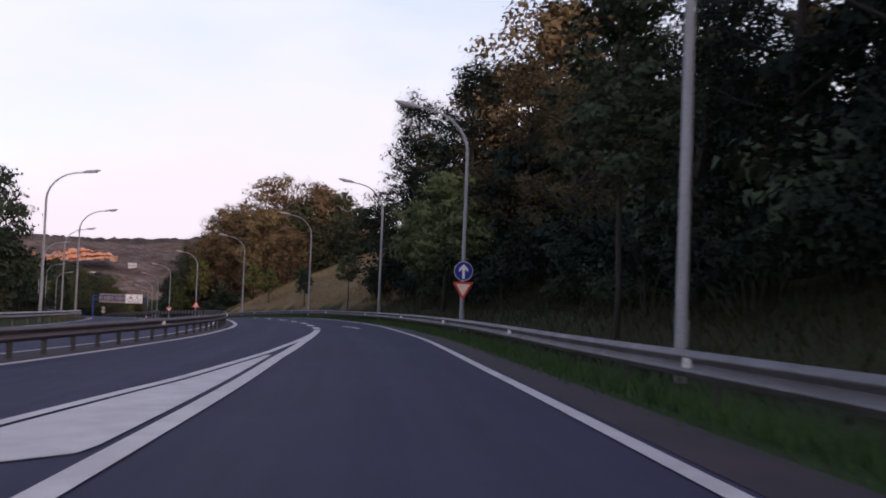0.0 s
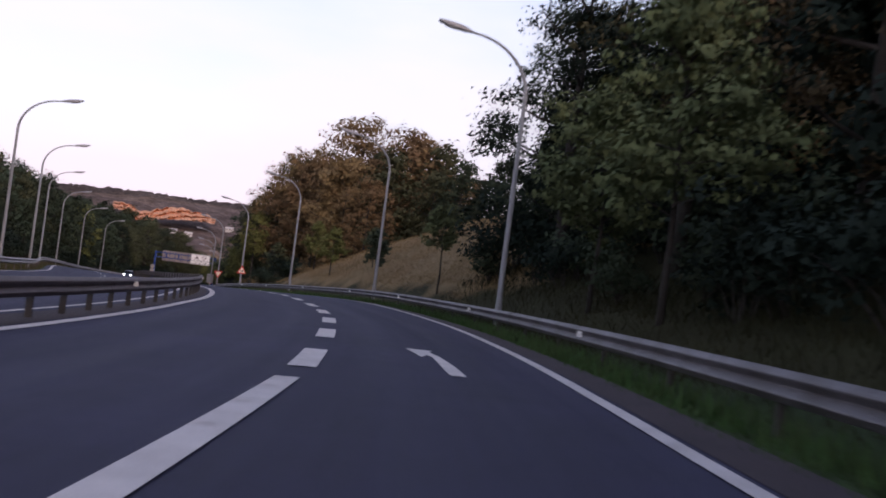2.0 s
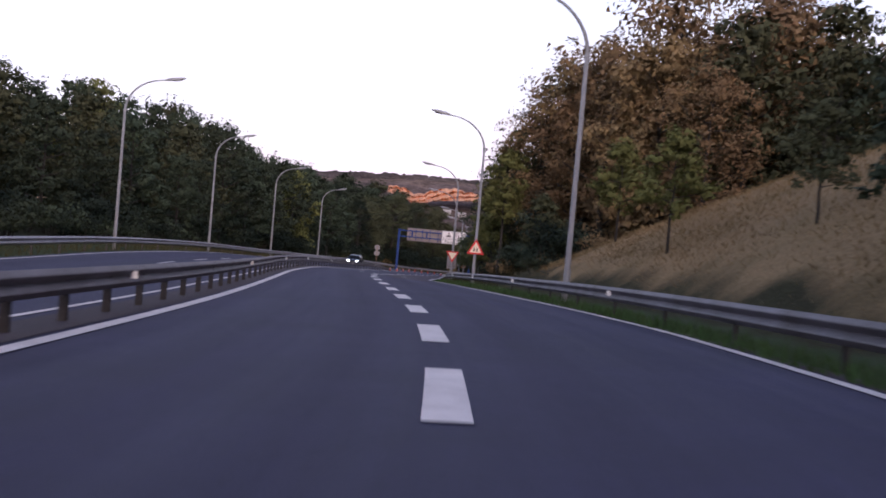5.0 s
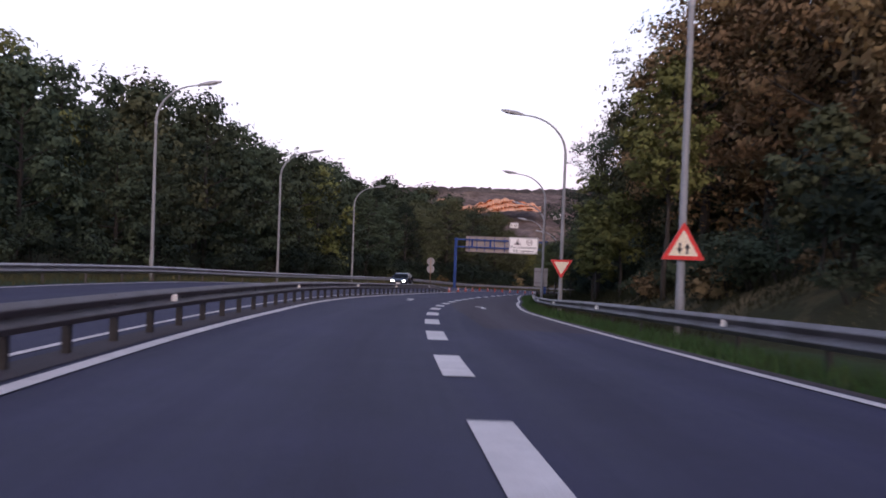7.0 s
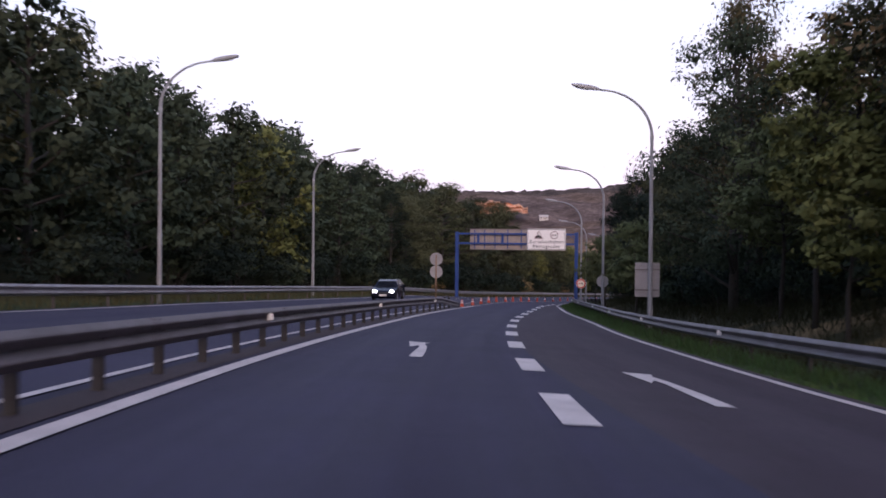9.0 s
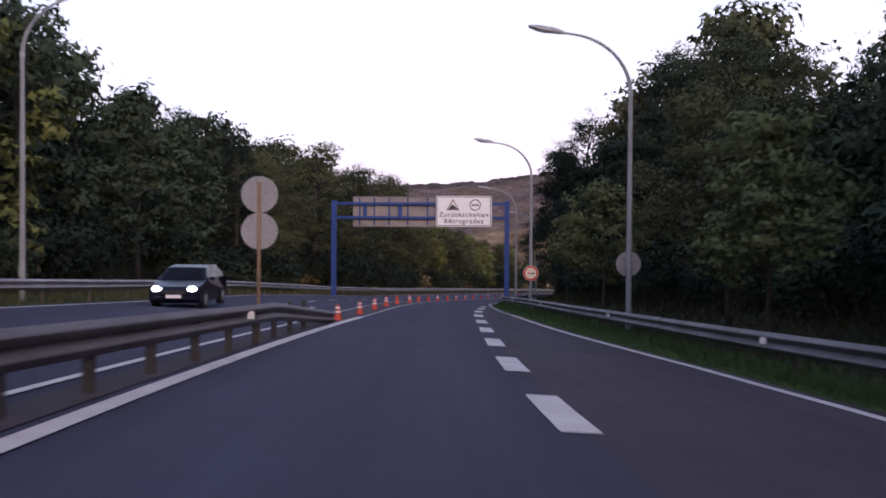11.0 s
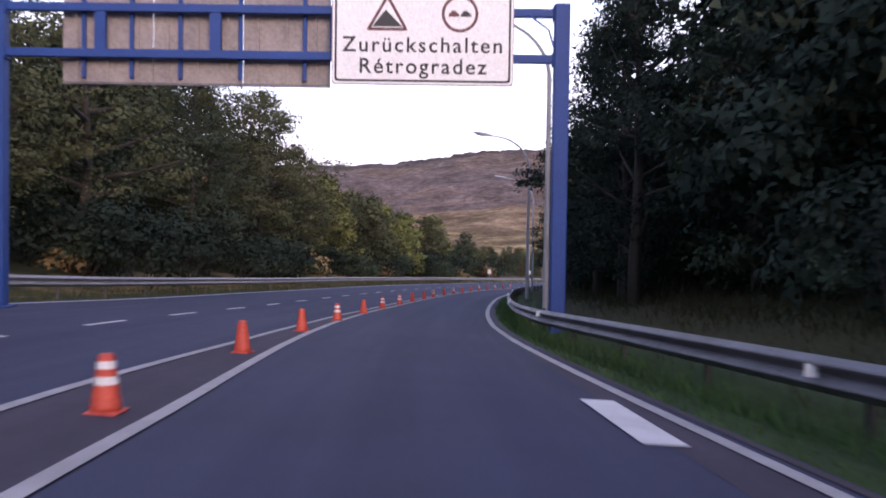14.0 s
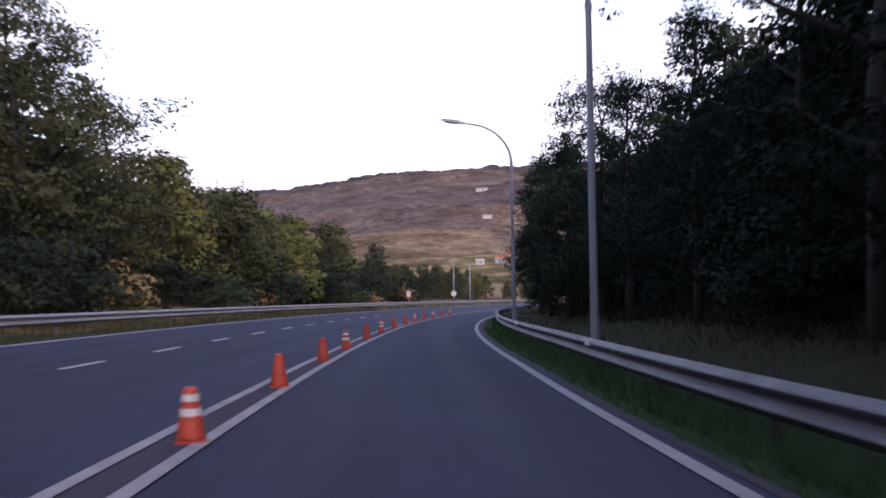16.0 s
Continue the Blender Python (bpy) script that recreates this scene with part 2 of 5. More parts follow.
def ground_mat():
    """Forest floor, green verge and dry grass, mixed by how much of each grows where."""
    m = bpy.data.materials.new("wild_ground")
    m.use_nodes = True
    n, l = m.node_tree.nodes, m.node_tree.links
    b = n["Principled BSDF"]
    b.inputs["Roughness"].default_value = 0.95
    b.inputs["Specular IOR Level"].default_value = 0.1
    geo = n.new("ShaderNodeNewGeometry")

    def wobble(scale, detail=6):
        t = n.new("ShaderNodeTexNoise")
        t.inputs["Scale"].default_value = scale
        t.inputs["Detail"].default_value = detail
        l.new(geo.outputs["Position"], t.inputs["Vector"])
        return t.outputs["Fac"]

    def blend(fac, a, c):
        k = n.new("ShaderNodeMix")
        k.data_type = "RGBA"
        for socket, value in ((k.inputs[0], fac), (k.inputs[6], a), (k.inputs[7], c)):
            if isinstance(value, tuple):
                socket.default_value = (*value, 1)
            else:
                l.new(value, socket)
        return k.outputs[2]

    def cover(name, scale):
        a = n.new("ShaderNodeAttribute")
        a.attribute_name = name
        s = n.new("ShaderNodeMath")
        s.operation = "ADD"
        l.new(a.outputs["Fac"], s.inputs[0])
        l.new(wobble(scale), s.inputs[1])
        r = n.new("ShaderNodeMapRange")
        r.inputs["From Min"].default_value, r.inputs["From Max"].default_value = 0.85, 1.15
        l.new(s.outputs["Value"], r.inputs["Value"])
        return r.outputs["Result"]

    coarse, fine = wobble(0.4), wobble(9.0)
    floor = blend(coarse, (0.03, 0.026, 0.014), (0.045, 0.048, 0.02))
    green = blend(coarse, (0.03, 0.056, 0.022), (0.056, 0.07, 0.032))
    dry = blend(coarse, (0.31, 0.21, 0.108), (0.2, 0.15, 0.074))
    col = blend(cover("green_cover", 0.8), floor, green)
    col = blend(cover("dry_cover", 0.3), col, dry)
    k = n.new("ShaderNodeMix")
    k.data_type, k.blend_type = "RGBA", "MULTIPLY"
    k.inputs[0].default_value = 0.8
    r = n.new("ShaderNodeMapRange")
    r.inputs["From Min"].default_value, r.inputs["From Max"].default_value = 0.3, 0.7
    r.inputs["To Min"].default_value, r.inputs["To Max"].default_value = 0.68, 1.22
    l.new(fine, r.inputs["Value"])
    l.new(col, k.inputs[6])
    l.new(r.outputs["Result"], k.inputs[7])
    l.new(k.outputs[2], b.inputs["Base Color"])
    bp = n.new("ShaderNodeBump")
    bp.inputs["Strength"].default_value, bp.inputs["Distance"].default_value = 0.7, 0.06
    l.new(fine, bp.inputs["Height"])
    l.new(bp.outputs["Normal"], b.inputs["Normal"])
    return m


M_GROUND = ground_mat()


def hill_mat():
    """Fields low down, hedges, brown heath and grey-brown woods up to the ridge."""
    m = bpy.data.materials.new("far_hillside")
    m.use_nodes = True
    n, l = m.node_tree.nodes, m.node_tree.links
    b = n["Principled BSDF"]
    b.inputs["Roughness"].default_value = 1.0
    b.inputs["Specular IOR Level"].default_value = 0.0
    geo = n.new("ShaderNodeNewGeometry")
    up = n.new("ShaderNodeAttribute")
    up.attribute_name = "up"

    def field(scale, lo, hi, stretch=(1, 1, 1), detail=7):
        k = n.new("ShaderNodeMapping")
        k.inputs["Scale"].default_value = stretch
        t = n.new("ShaderNodeTexNoise")
        t.inputs["Scale"].default_value, t.inputs["Detail"].default_value, t.inputs["Roughness"].default_value = scale, detail, 0.6
        r = n.new("ShaderNodeMapRange")
        r.inputs["From Min"].default_value, r.inputs["From Max"].default_value = 0.3, 0.7
        r.inputs["To Min"].default_value, r.inputs["To Max"].default_value = lo, hi
        l.new(geo.outputs["Position"], k.inputs["Vector"])
        l.new(k.outputs["Vector"], t.inputs["Vector"])
        l.new(t.outputs["Fac"], r.inputs["Value"])
        return r.outputs["Result"]

    add = n.new("ShaderNodeMath")
    l.new(up.outputs["Fac"], add.inputs[0])
    l.new(field(0.009, -0.13, 0.13), add.inputs[1])
    ramp = n.new("ShaderNodeValToRGB")
    e = ramp.color_ramp.elements
    bands = [(0.0, (0.06, 0.055, 0.03)), (0.1, (0.09, 0.08, 0.04)), (0.16, (0.24, 0.18, 0.095)), (0.2, (0.1, 0.085, 0.045)), (0.26, (0.3, 0.22, 0.11)), (0.31, (0.13, 0.095, 0.06)), (0.38, (0.24, 0.165, 0.1)), (0.46, (0.17, 0.12, 0.09)), (0.55, (0.125, 0.095, 0.085)), (0.72, (0.145, 0.11, 0.095)), (0.8, (0.18, 0.13, 0.1)), (0.92, (0.1, 0.08, 0.07))]
    while len(e) < len(bands):
        e.new(0.5)
    for q, (at, c) in zip(e, bands):
        q.position, q.color = at, (*c, 1)
    l.new(add.outputs["Value"], ramp.inputs["Fac"])
    colour = ramp.outputs["Color"]
    for f in (field(0.03, 0.55, 1.45), field(0.16, 0.6, 1.4), field(0.5, 0.72, 1.28)):
        k = n.new("ShaderNodeMix")
        k.data_type, k.blend_type = "RGBA", "MULTIPLY"
        k.inputs[0].default_value = 1.0
        l.new(colour, k.inputs[6])
        l.new(f, k.inputs[7])
        colour = k.outputs[2]
    l.new(colour, b.inputs["Base Color"])
    return m


M_HILL = hill_mat()


def leafmat(name, a, b):
    m = mat(name, a, 0.85, second=b, scale=0.5, bump_scale=3.0, per_object=0.22, spec=0.06)
    return m


LEAF = {
    "green": leafmat("leaf_dark_green", (0.037, 0.052, 0.034), (0.064, 0.08, 0.048)),
    "olive": leafmat("leaf_olive", (0.054, 0.062, 0.034), (0.088, 0.088, 0.045)),
    "autumn": leafmat("leaf_autumn_brown", (0.25, 0.165, 0.08), (0.17, 0.128, 0.066)),
    # the wood's inner shade is put into this leaf colour
    "dark": leafmat("leaf_shade_darkened_green", (0.015, 0.023, 0.018), (0.026, 0.036, 0.025)),
    "bronze": leafmat("leaf_bronze", (0.12, 0.088, 0.048), (0.07, 0.066, 0.034)),
    "lime": leafmat("leaf_yellow_green", (0.118, 0.138, 0.046), (0.175, 0.175, 0.06)),
    "fresh": leafmat("leaf_mid_green", (0.086, 0.105, 0.05), (0.12, 0.132, 0.06)),
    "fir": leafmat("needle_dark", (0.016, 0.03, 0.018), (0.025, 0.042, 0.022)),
}

# ---- building helpers ----


def mesh_ob(name, verts, faces, material, parent=None, smooth=False):
    me = bpy.data.meshes.new(name)
    me.from_pydata([tuple(v) for v in verts], [], [tuple(f) for f in faces])
    me.materials.append(material)
    if smooth:
        me.polygons.foreach_set("use_smooth", [True] * len(me.polygons))
    me.update()
    ob = new(name, me)
    if parent is not None:
        ob.parent = parent
    return ob


def part(name, bm, material, parent, label="", smooth=False):
    """Links a bmesh as one mesh object under a thing or a part."""
    me = bpy.data.meshes.new(name)
    bm.to_mesh(me)
    bm.free()
    me.materials.append(material)
    if smooth:
        me.polygons.foreach_set("use_smooth", [True] * len(me.polygons))
    ob = new(name, me)
    ob.parent = parent
    if label:
        ob["label"] = label
    return ob


def share(ob, name, m, parent):
    """Another part on the same mesh."""
    o = new(name, ob.data)
    o.parent = parent
    o.matrix_basis = m
    return o


def empty(name, m=None):
    e = new(name)
    e.empty_display_size = 0.2
    if m is not None:
        e.matrix_basis = m
    return e


def box(bm, sx, sy, sz, at=(0, 0, 0), bevel=0.0):
    r = bmesh.ops.create_cube(bm, size=1.0, matrix=Matrix.Translation(at) @ Matrix.Diagonal((sx, sy, sz, 1)))
    if bevel:
        es = {e for v in r["verts"] for e in v.link_edges}
        bmesh.ops.bevel(bm, geom=list(es), offset=bevel, segments=1, affect="EDGES", profile=0.5)
    return bm


def tube(points, radii, sides=8, cap=True):
    """Vertices and faces of a tube along points."""
    verts, faces = [], []
    pts = [Vector(q) for q in points]
    for i, q in enumerate(pts):
        a = pts[max(i - 1, 0)]
        b = pts[min(i + 1, len(pts) - 1)]
        w = (b - a).normalized()
        u = w.orthogonal().normalized() if i == 0 else (u - w * u.dot(w)).normalized()
        v = w.cross(u)
        for k in range(sides):
            t = 2 * math.pi * k / sides
            verts.append(q + (u * math.cos(t) + v * math.sin(t)) * radii[i])
        if i:
            o = (i - 1) * sides
            for k in range(sides):
                faces.append((o + k, o + (k + 1) % sides, o + sides + (k + 1) % sides, o + sides + k))
    if cap:
        faces.append(tuple(range(sides))[::-1])
        faces.append(tuple(range(len(verts) - sides, len(verts))))
    return verts, faces


def bmesh_tube(points, radii, sides=12):
    v, f = tube(points, radii, sides)
    bm = bmesh.new()
    vs = [bm.verts.new(q) for q in v]
    for g in f:
        bm.faces.new([vs[i] for i in g])
    return bm


def plate(bm, poly, y0, y1):
    """A flat plate in the xz plane between y0 and y1."""
    a = [bm.verts.new((x, y0, z)) for x, z in poly]
    b = [bm.verts.new((x, y1, z)) for x, z in poly]
    bm.faces.new(a)
    bm.faces.new(b[::-1])
    n = len(poly)
    for i in range(n):
        bm.faces.new((a[i], b[i], b[(i + 1) % n], a[(i + 1) % n]))
    bmesh.ops.recalc_face_normals(bm, faces=bm.faces)
    return bm


def round_poly(poly, r, n=5):
    """A polygon with its corners rounded by r."""
    out = []
    m = len(poly)
    for i in range(m):
        p0, p1, p2 = (Vector(poly[(i + k - 1) % m]) for k in range(3))
        a = p1 + (p0 - p1).normalized() * r
        b = p1 + (p2 - p1).normalized() * r
        for k in range(n + 1):
            t = k / n
            out.append(tuple((1 - t) ** 2 * a + 2 * t * (1 - t) * p1 + t * t * b))
    return out


# ---- the road's line: places along it (s, metres) and beside it (d, to the right) ----
ROAD = [(11.8, -51.1, -2.13), (8.7, -32.7, -2.52), (5.2, -14.3, -2.83), (0.6, 3.7, -3.18), (-5.3, 20.6, -3.58), (-12.7, 36.6, -4.02), (-21.1, 51.9, -4.68), (-30.3, 66.5, -5.44), (-39.7, 81.0, -6.20), (-48.6, 95.8, -7.06), (-56.7, 111.0, -8.03), (-64.2, 126.5, -9.00), (-71.0, 142.2, -9.91), (-77.3, 158.4, -10.81), (-83.5, 174.8, -11.69), (-89.2, 191.8, -12.75), (-94.1, 209.3, -13.88)]
_heading = math.atan2(-(ROAD[-1][0] - ROAD[-2][0]), ROAD[-1][1] - ROAD[-2][1]) - 0.018 + 0.0215
_q = list(ROAD[-1])
for _i in range(14):
    _heading += -0.0024 * 18
    _q = [_q[0] - math.sin(_heading) * 18, _q[1] + math.cos(_heading) * 18, _q[2] - 0.055 * 18]
    ROAD.append(tuple(_q))
_b0, _b1 = ROAD[0], ROAD[1]
_u = Vector(_b1) - Vector(_b0)
ROAD = [tuple(Vector(_b0) - _u * k) for k in (5, 4, 3, 2, 1)] + ROAD
_R = np.array(ROAD)
_dense = []
for _i in range(len(_R) - 1):
    _p0, _p1, _p2, _p3 = _R[max(_i - 1, 0)], _R[_i], _R[_i + 1], _R[min(_i + 2, len(_R) - 1)]
    for _t in np.linspace(0, 1, 18, endpoint=False):
        _dense.append(0.5 * (2 * _p1 + (_p2 - _p0) * _t + (2 * _p0 - 5 * _p1 + 4 * _p2 - _p3) * _t**2 + (3 * _p1 - _p0 - 3 * _p2 + _p3) * _t**3))
LINE = np.array(_dense)
ARC = np.concatenate([[0], np.cumsum(np.hypot(*np.diff(LINE[:, :2], axis=0).T))])
ARC -= ARC[5 * 18]
_tan = np.gradient(LINE[:, :2], axis=0)
_tan /= np.hypot(_tan[:, 0], _tan[:, 1])[:, None]


def along(table, s):
    return np.interp(s, [a for a, _ in table], [b for _, b in table])


BANK = [(-60, .028), (100, .028), (122, .015), (149, -.02), (176, -.045), (252, -.05), (278, -.04), (305, -.03), (520, -.03)]
RIGHT_LINE = [(-90, 2.5), (0, 2.5), (30, 2.54), (40, 2.63), (46, 2.68), (50, 2.78), (61, 3.15), (68, 3.45), (75, 3.72), (82, 4.05), (92, 4.5), (100, 4.95), (110, 5.3), (140, 5.25), (155, 5.4), (187, 5.5), (207, 5.3), (213, 5.1), (218, 4.75), (225, 4.2), (230, 3.9), (237, 3.6), (246, 3.1), (254, 2.87), (262, 2.62), (269, 2.38), (276, 2.26), (285, 2.28), (292, 2.36), (302, 2.45), (325, 2.35), (520, 2.35)]
LEFT_LINE = [(-90, -14), (0, -9.2), (21, -7.2), (28, -6.65), (39, -5.85), (53, -5.3), (60, -5.1), (69, -4.9), (77, -4.5), (85, -4.17), (93, -4.0), (104, -3.85), (127, -3.5), (135, -3.34), (153, -2.97), (175, -2.95), (195, -2.73), (205, -2.65), (215, -2.52), (225, -2.4), (235, -2.14), (246, -1.88), (256, -1.77), (264, -1.88), (273, -1.95), (282, -1.92), (290, -1.6), (297, -1.42), (304, -1.28), (317, -1.1), (340, -1.0), (520, -1.0)]
LANE_DASH = [(40, -1.2), (54, -.92), (61, -.74), (67, -.53), (74, -.37), (81, -.25), (88, -.06), (95, .22), (103, .5), (125, .85), (147, 1.13), (160, 1.33), (206, 1.57), (218, 1.73), (231, 1.79), (240, 1.9), (247, 2.14), (254, 2.24), (262, 2.33)]
RIGHT_RAIL = [(-90, 4.2), (30, 4.2), (45, 4.15), (58, 4.35), (70, 4.75), (84, 5.05), (96, 5.45), (122, 5.8), (149, 6.5), (176, 6.75), (202, 6.6), (221, 6.15), (227, 5.85), (235, 5.35), (252, 4.4), (263, 3.75), (271, 3.22), (278, 3.18), (292, 3.28), (305, 3.5), (330, 3.4), (520, 3.4)]
MEDIAN_RAIL = [(-90, -15), (0, -10.2), (20, -8.0), (40, -6.5), (53, -5.9), (62, -5.7), (77, -5.1), (90, -4.6), (104, -4.45), (127, -4.1), (138, -3.85), (153, -3.55), (170, -3.5), (200, -3.22), (213, -2.8), (224, -2.74)]
ONCOMING_NEAR = [(-90, -15.8), (0, -11), (40, -7.3), (62, -6.4), (96, -5.4), (120, -5.0), (138, -4.4), (153, -4.1), (200, -3.8), (220, -3.5), (230, -3.55), (240, -3.35), (247, -3.1), (257, -2.95), (264, -2.65), (272, -2.47), (278, -2.43), (282, -2.28), (290, -2.07), (297, -1.85), (306, -1.65), (330, -1.5), (520, -1.5)]
ONCOMING_FAR = [(-90, -22), (0, -18), (70, -15.4), (98, -13.8), (122, -13), (150, -12.2), (200, -11.8), (235, -10.6), (270, -10.4), (310, -9.9), (520, -9.6)]
LEFT_RAIL = [(-90, -23.5), (0, -19.4), (70, -16.7), (98, -14.8), (122, -14.1), (150, -13.4), (176, -13.0), (200, -12.6), (227, -12.4), (270, -11.8), (310, -11.2), (520, -10.8)]


def smooth01(x):
    x = min(max(x, 0.0), 1.0)
    return x * x * (3 - 2 * x)


def rise(s, d):
    """Height of the ground over the road's plane, s along and d beside it."""
    rr, lr = along(RIGHT_RAIL, s), along(LEFT_RAIL, s)
    if d > rr:
        e = d - rr
        steep = float(np.interp(s, [-80, 60, 85, 95, 132, 150, 185, 210, 520], [0.3, 0.42, 0.66, 0.76, 0.76, 0.6, 0.4, 0.25, 0.25]))
        h = steep * max(0.0, e - 1.6) * smooth01((e - 1.2) / 3.0)
        top = float(np.interp(s, [-80, 60, 85, 96, 132, 150, 200, 520], [7, 8, 11, 15, 15, 8, 5, 5]))
        h = top * (1 - math.exp(-h / top)) + 0.06 * max(0, e - 15)
        return h - 0.1 * smooth01(e / 1.0) * (1 - smooth01((e - 1.5) / 2))
    if d < lr:
        e = lr - d
        h = 0.22 * max(0.0, e - 2.5) * smooth01((e - 2) / 4)
        return 7 * (1 - math.exp(-h / 7))
    return 0.0


def place(s, d, up=0.0, ground=True):
    """The point at s along the road, d to its right, on the ground."""
    x, y, z = (np.interp(s, ARC, LINE[:, k]) for k in range(3))
    tx, ty = np.interp(s, ARC, _tan[:, 0]), np.interp(s, ARC, _tan[:, 1])
    n = math.hypot(tx, ty)
    tx, ty = tx / n, ty / n
    flat = min(max(d, along(LEFT_RAIL, s) - 2), along(RIGHT_RAIL, s) + 2)
    z += along(BANK, s) * flat + (rise(s, d) if ground else 0.0) + up
    return Vector((x + ty * d, y - tx * d, z))


def facing(s):
    """Degrees by which the road's heading at s lies left of +y."""
    return math.degrees(math.atan2(-np.interp(s, ARC, _tan[:, 0]), np.interp(s, ARC, _tan[:, 1])))


def stand(s, d, up=0.0, turn=0.0):
    """The pose of a thing that stands at s, d and whose -y looks back along the road."""
    q = place(s, d, up)
    return pose(q.x, q.y, q.z, 0, 0, facing(s) + turn)


def ribbon(name, left, right, s0, s1, up, material, step=2.0, across=1, kind="structure", label="", category="", parent=None):
    """A strip of surface between two lines beside the road's line."""
    verts, faces, lanes = [], [], []
    ss = np.append(np.arange(s0, s1 - 0.02, step), s1)
    for s in ss:
        a = along(left, s) if not callable(left) else left(s)
        b = along(right, s) if not callable(right) else right(s)
        for k in range(across + 1):
            verts.append(place(s, a + (b - a) * k / across, up))
            lanes += (a + (b - a) * k / across - along(LANE_DASH, s), s, 0.0)
    w = across + 1
    for i in range(len(ss) - 1):
        for k in range(across):
            o = i * w + k
            faces.append((o, o + 1, o + w + 1, o + w))
    ob = mesh_ob(name, verts, faces, material, parent, smooth=True)
    ob.data.attributes.new("lane", "FLOAT_VECTOR", "POINT").data.foreach_set("vector", lanes)
    if parent is None:
        tagged(ob, label, category, kind=kind)
    return ob


def shifted(table, by):
    return [(a, b + by) for a, b in table]


# ---- ground: one sheet from the road's edge out to the far valley ----
S0, S1 = -85.0, 500.0
WIDE = Vector((math.cos(radians(22)), math.sin(radians(22)), 0))


def build_ground():
    offs = [-1100, -600, -330, -170, -110, -75, -55, -42, -34, -29, -25, -22, -19.5, -17.5, -16, -14.5, -13, -11, -8, -4, 0, 2.8, 3.15, 3.5, 3.8, 4.1, 4.35, 4.65, 5.2, 5.8, 6.4, 7, 7.6, 8.2, 9, 10, 11, 12.5, 14, 16, 18, 21, 25, 30, 37, 46, 60, 80, 110, 170, 330, 600, 1100]
    ss = np.concatenate([[-400, -200], np.arange(S0, S1, 4.0), [600, 760]])
    verts, faces, tone = [], [], []
    for s in ss:
        sc = min(max(s, S0), S1)
        for d in offs:
            q = place(sc, max(min(d, 170), -170), -0.05)
            if abs(d) > 170:
                q = q + WIDE * (d - math.copysign(170, d)) + Vector((0, 0, -0.03 * (abs(d) - 170)))
            bumpy = noise.noise(q * 0.35) * 0.12 if (d > along(RIGHT_RAIL, sc) + 0.8 or d < along(LEFT_RAIL, sc) - 1) else 0.0
            e = d - along(RIGHT_RAIL, sc)
            if 0.1 < e < 5:
                bumpy += (0.22 + 0.16 * smooth01((sc - 245) / 20)) * smooth01((e - 0.08) / 0.35) * (1 - smooth01((e - 2) / 3))
            h = math.radians(facing(sc))
            far = s - sc
            verts.append((q.x - math.sin(h) * far, q.y + math.cos(h) * far, q.z + bumpy - 0.06 * far))
    w = len(offs)
    for i in range(len(ss) - 1):
        for k in range(w - 1):
            o = i * w + k
            faces.append((o, o + 1, o + w + 1, o + w))
    ob = mesh_ob("ground", verts, faces, M_GROUND, smooth=True)
    green = ob.data.attributes.new("green_cover", "FLOAT", "POINT")
    dry = ob.data.attributes.new("dry_cover", "FLOAT", "POINT")
    ga, da = [], []
    for s in ss:
        s = min(max(s, S0), S1)
        for d in offs:
            e = d - along(RIGHT_RAIL, s)
            g = along(LEFT_RAIL, s) - d
            ga.append(0.75 * (1 - smooth01((e - 0.7) / 2)) if e > -4 else 0.75 * (1 - smooth01((g - 2) / 3)))
            da.append(smooth01((s - 78) / 8) * (1 - smooth01((s - 138) / 9)) * smooth01((e - 1.2) / 4.5) * (1 - smooth01((e - 26) / 8)) + 0.42 * smooth01((s - 143) / 8) * (1 - smooth01((s - 196) / 10)) * smooth01((e - 1) / 2) * (1 - smooth01((e - 9) / 4)) if e > 0 else (0.45 * smooth01((s - 250) / 40) if 0 < g < 8 else 0.8 * smooth01((s - 440) / 40)))
    green.data.foreach_set("value", ga)
    dry.data.foreach_set("value", da)
    return tagged(ob, "grassy verges and wooded slopes beside the road", "ground", kind="structure")


build_ground()

# road surface and its worn edges
ribbon("road", lambda s: along(ONCOMING_FAR, s) - 0.5, lambda s: along(RIGHT_LINE, s) + 0.35, S0, S1, 0.0, M_ASPHALT, across=10, label="dark grey asphalt carriageways on a downhill curve", category="road")
ribbon("median_strip", lambda s: min(along(ONCOMING_NEAR, s) + 0.3, along(LEFT_LINE, s) - 0.3), lambda s: along(LEFT_LINE, s) - 0.25, S0, 226, 0.012, M_SHOULDER, label="brown gritty strip under the median guardrail", category="median")
ribbon("shoulder", lambda s: along(RIGHT_LINE, s) + 0.2, lambda s: along(RIGHT_LINE, s) + float(np.interp(s, [0, 40, 90, 130, 200], [1.05, 0.95, 0.6, 0.42, 0.3])), S0, S1, 0.008, M_SHOULDER, label="brown worn edge of the asphalt", category="shoulder")
ribbon("worn_lane", lambda s: along(LANE_DASH, s) + 0.05 + 1.2 * (1 - smooth01((s - 150) / 40)), lambda s: along(RIGHT_LINE, s), 150, 266, 0.004, M_WORN, label="browner worn surface of the lane that ends", category="road")
ribbon("worn_strip", lambda s: along(ONCOMING_NEAR, s), lambda s: along(LEFT_LINE, s), 226, 420, 0.004, M_WORN, label="brownish closed strip between the carriageways", category="road")
# painted lines
def line_mark(name, table, half, s0, s1, label, paint=M_PAINT):
    return ribbon(name, shifted(table, -half), shifted(table, half), s0, s1, 0.016, paint, step=1.5, label=label, category="road marking")


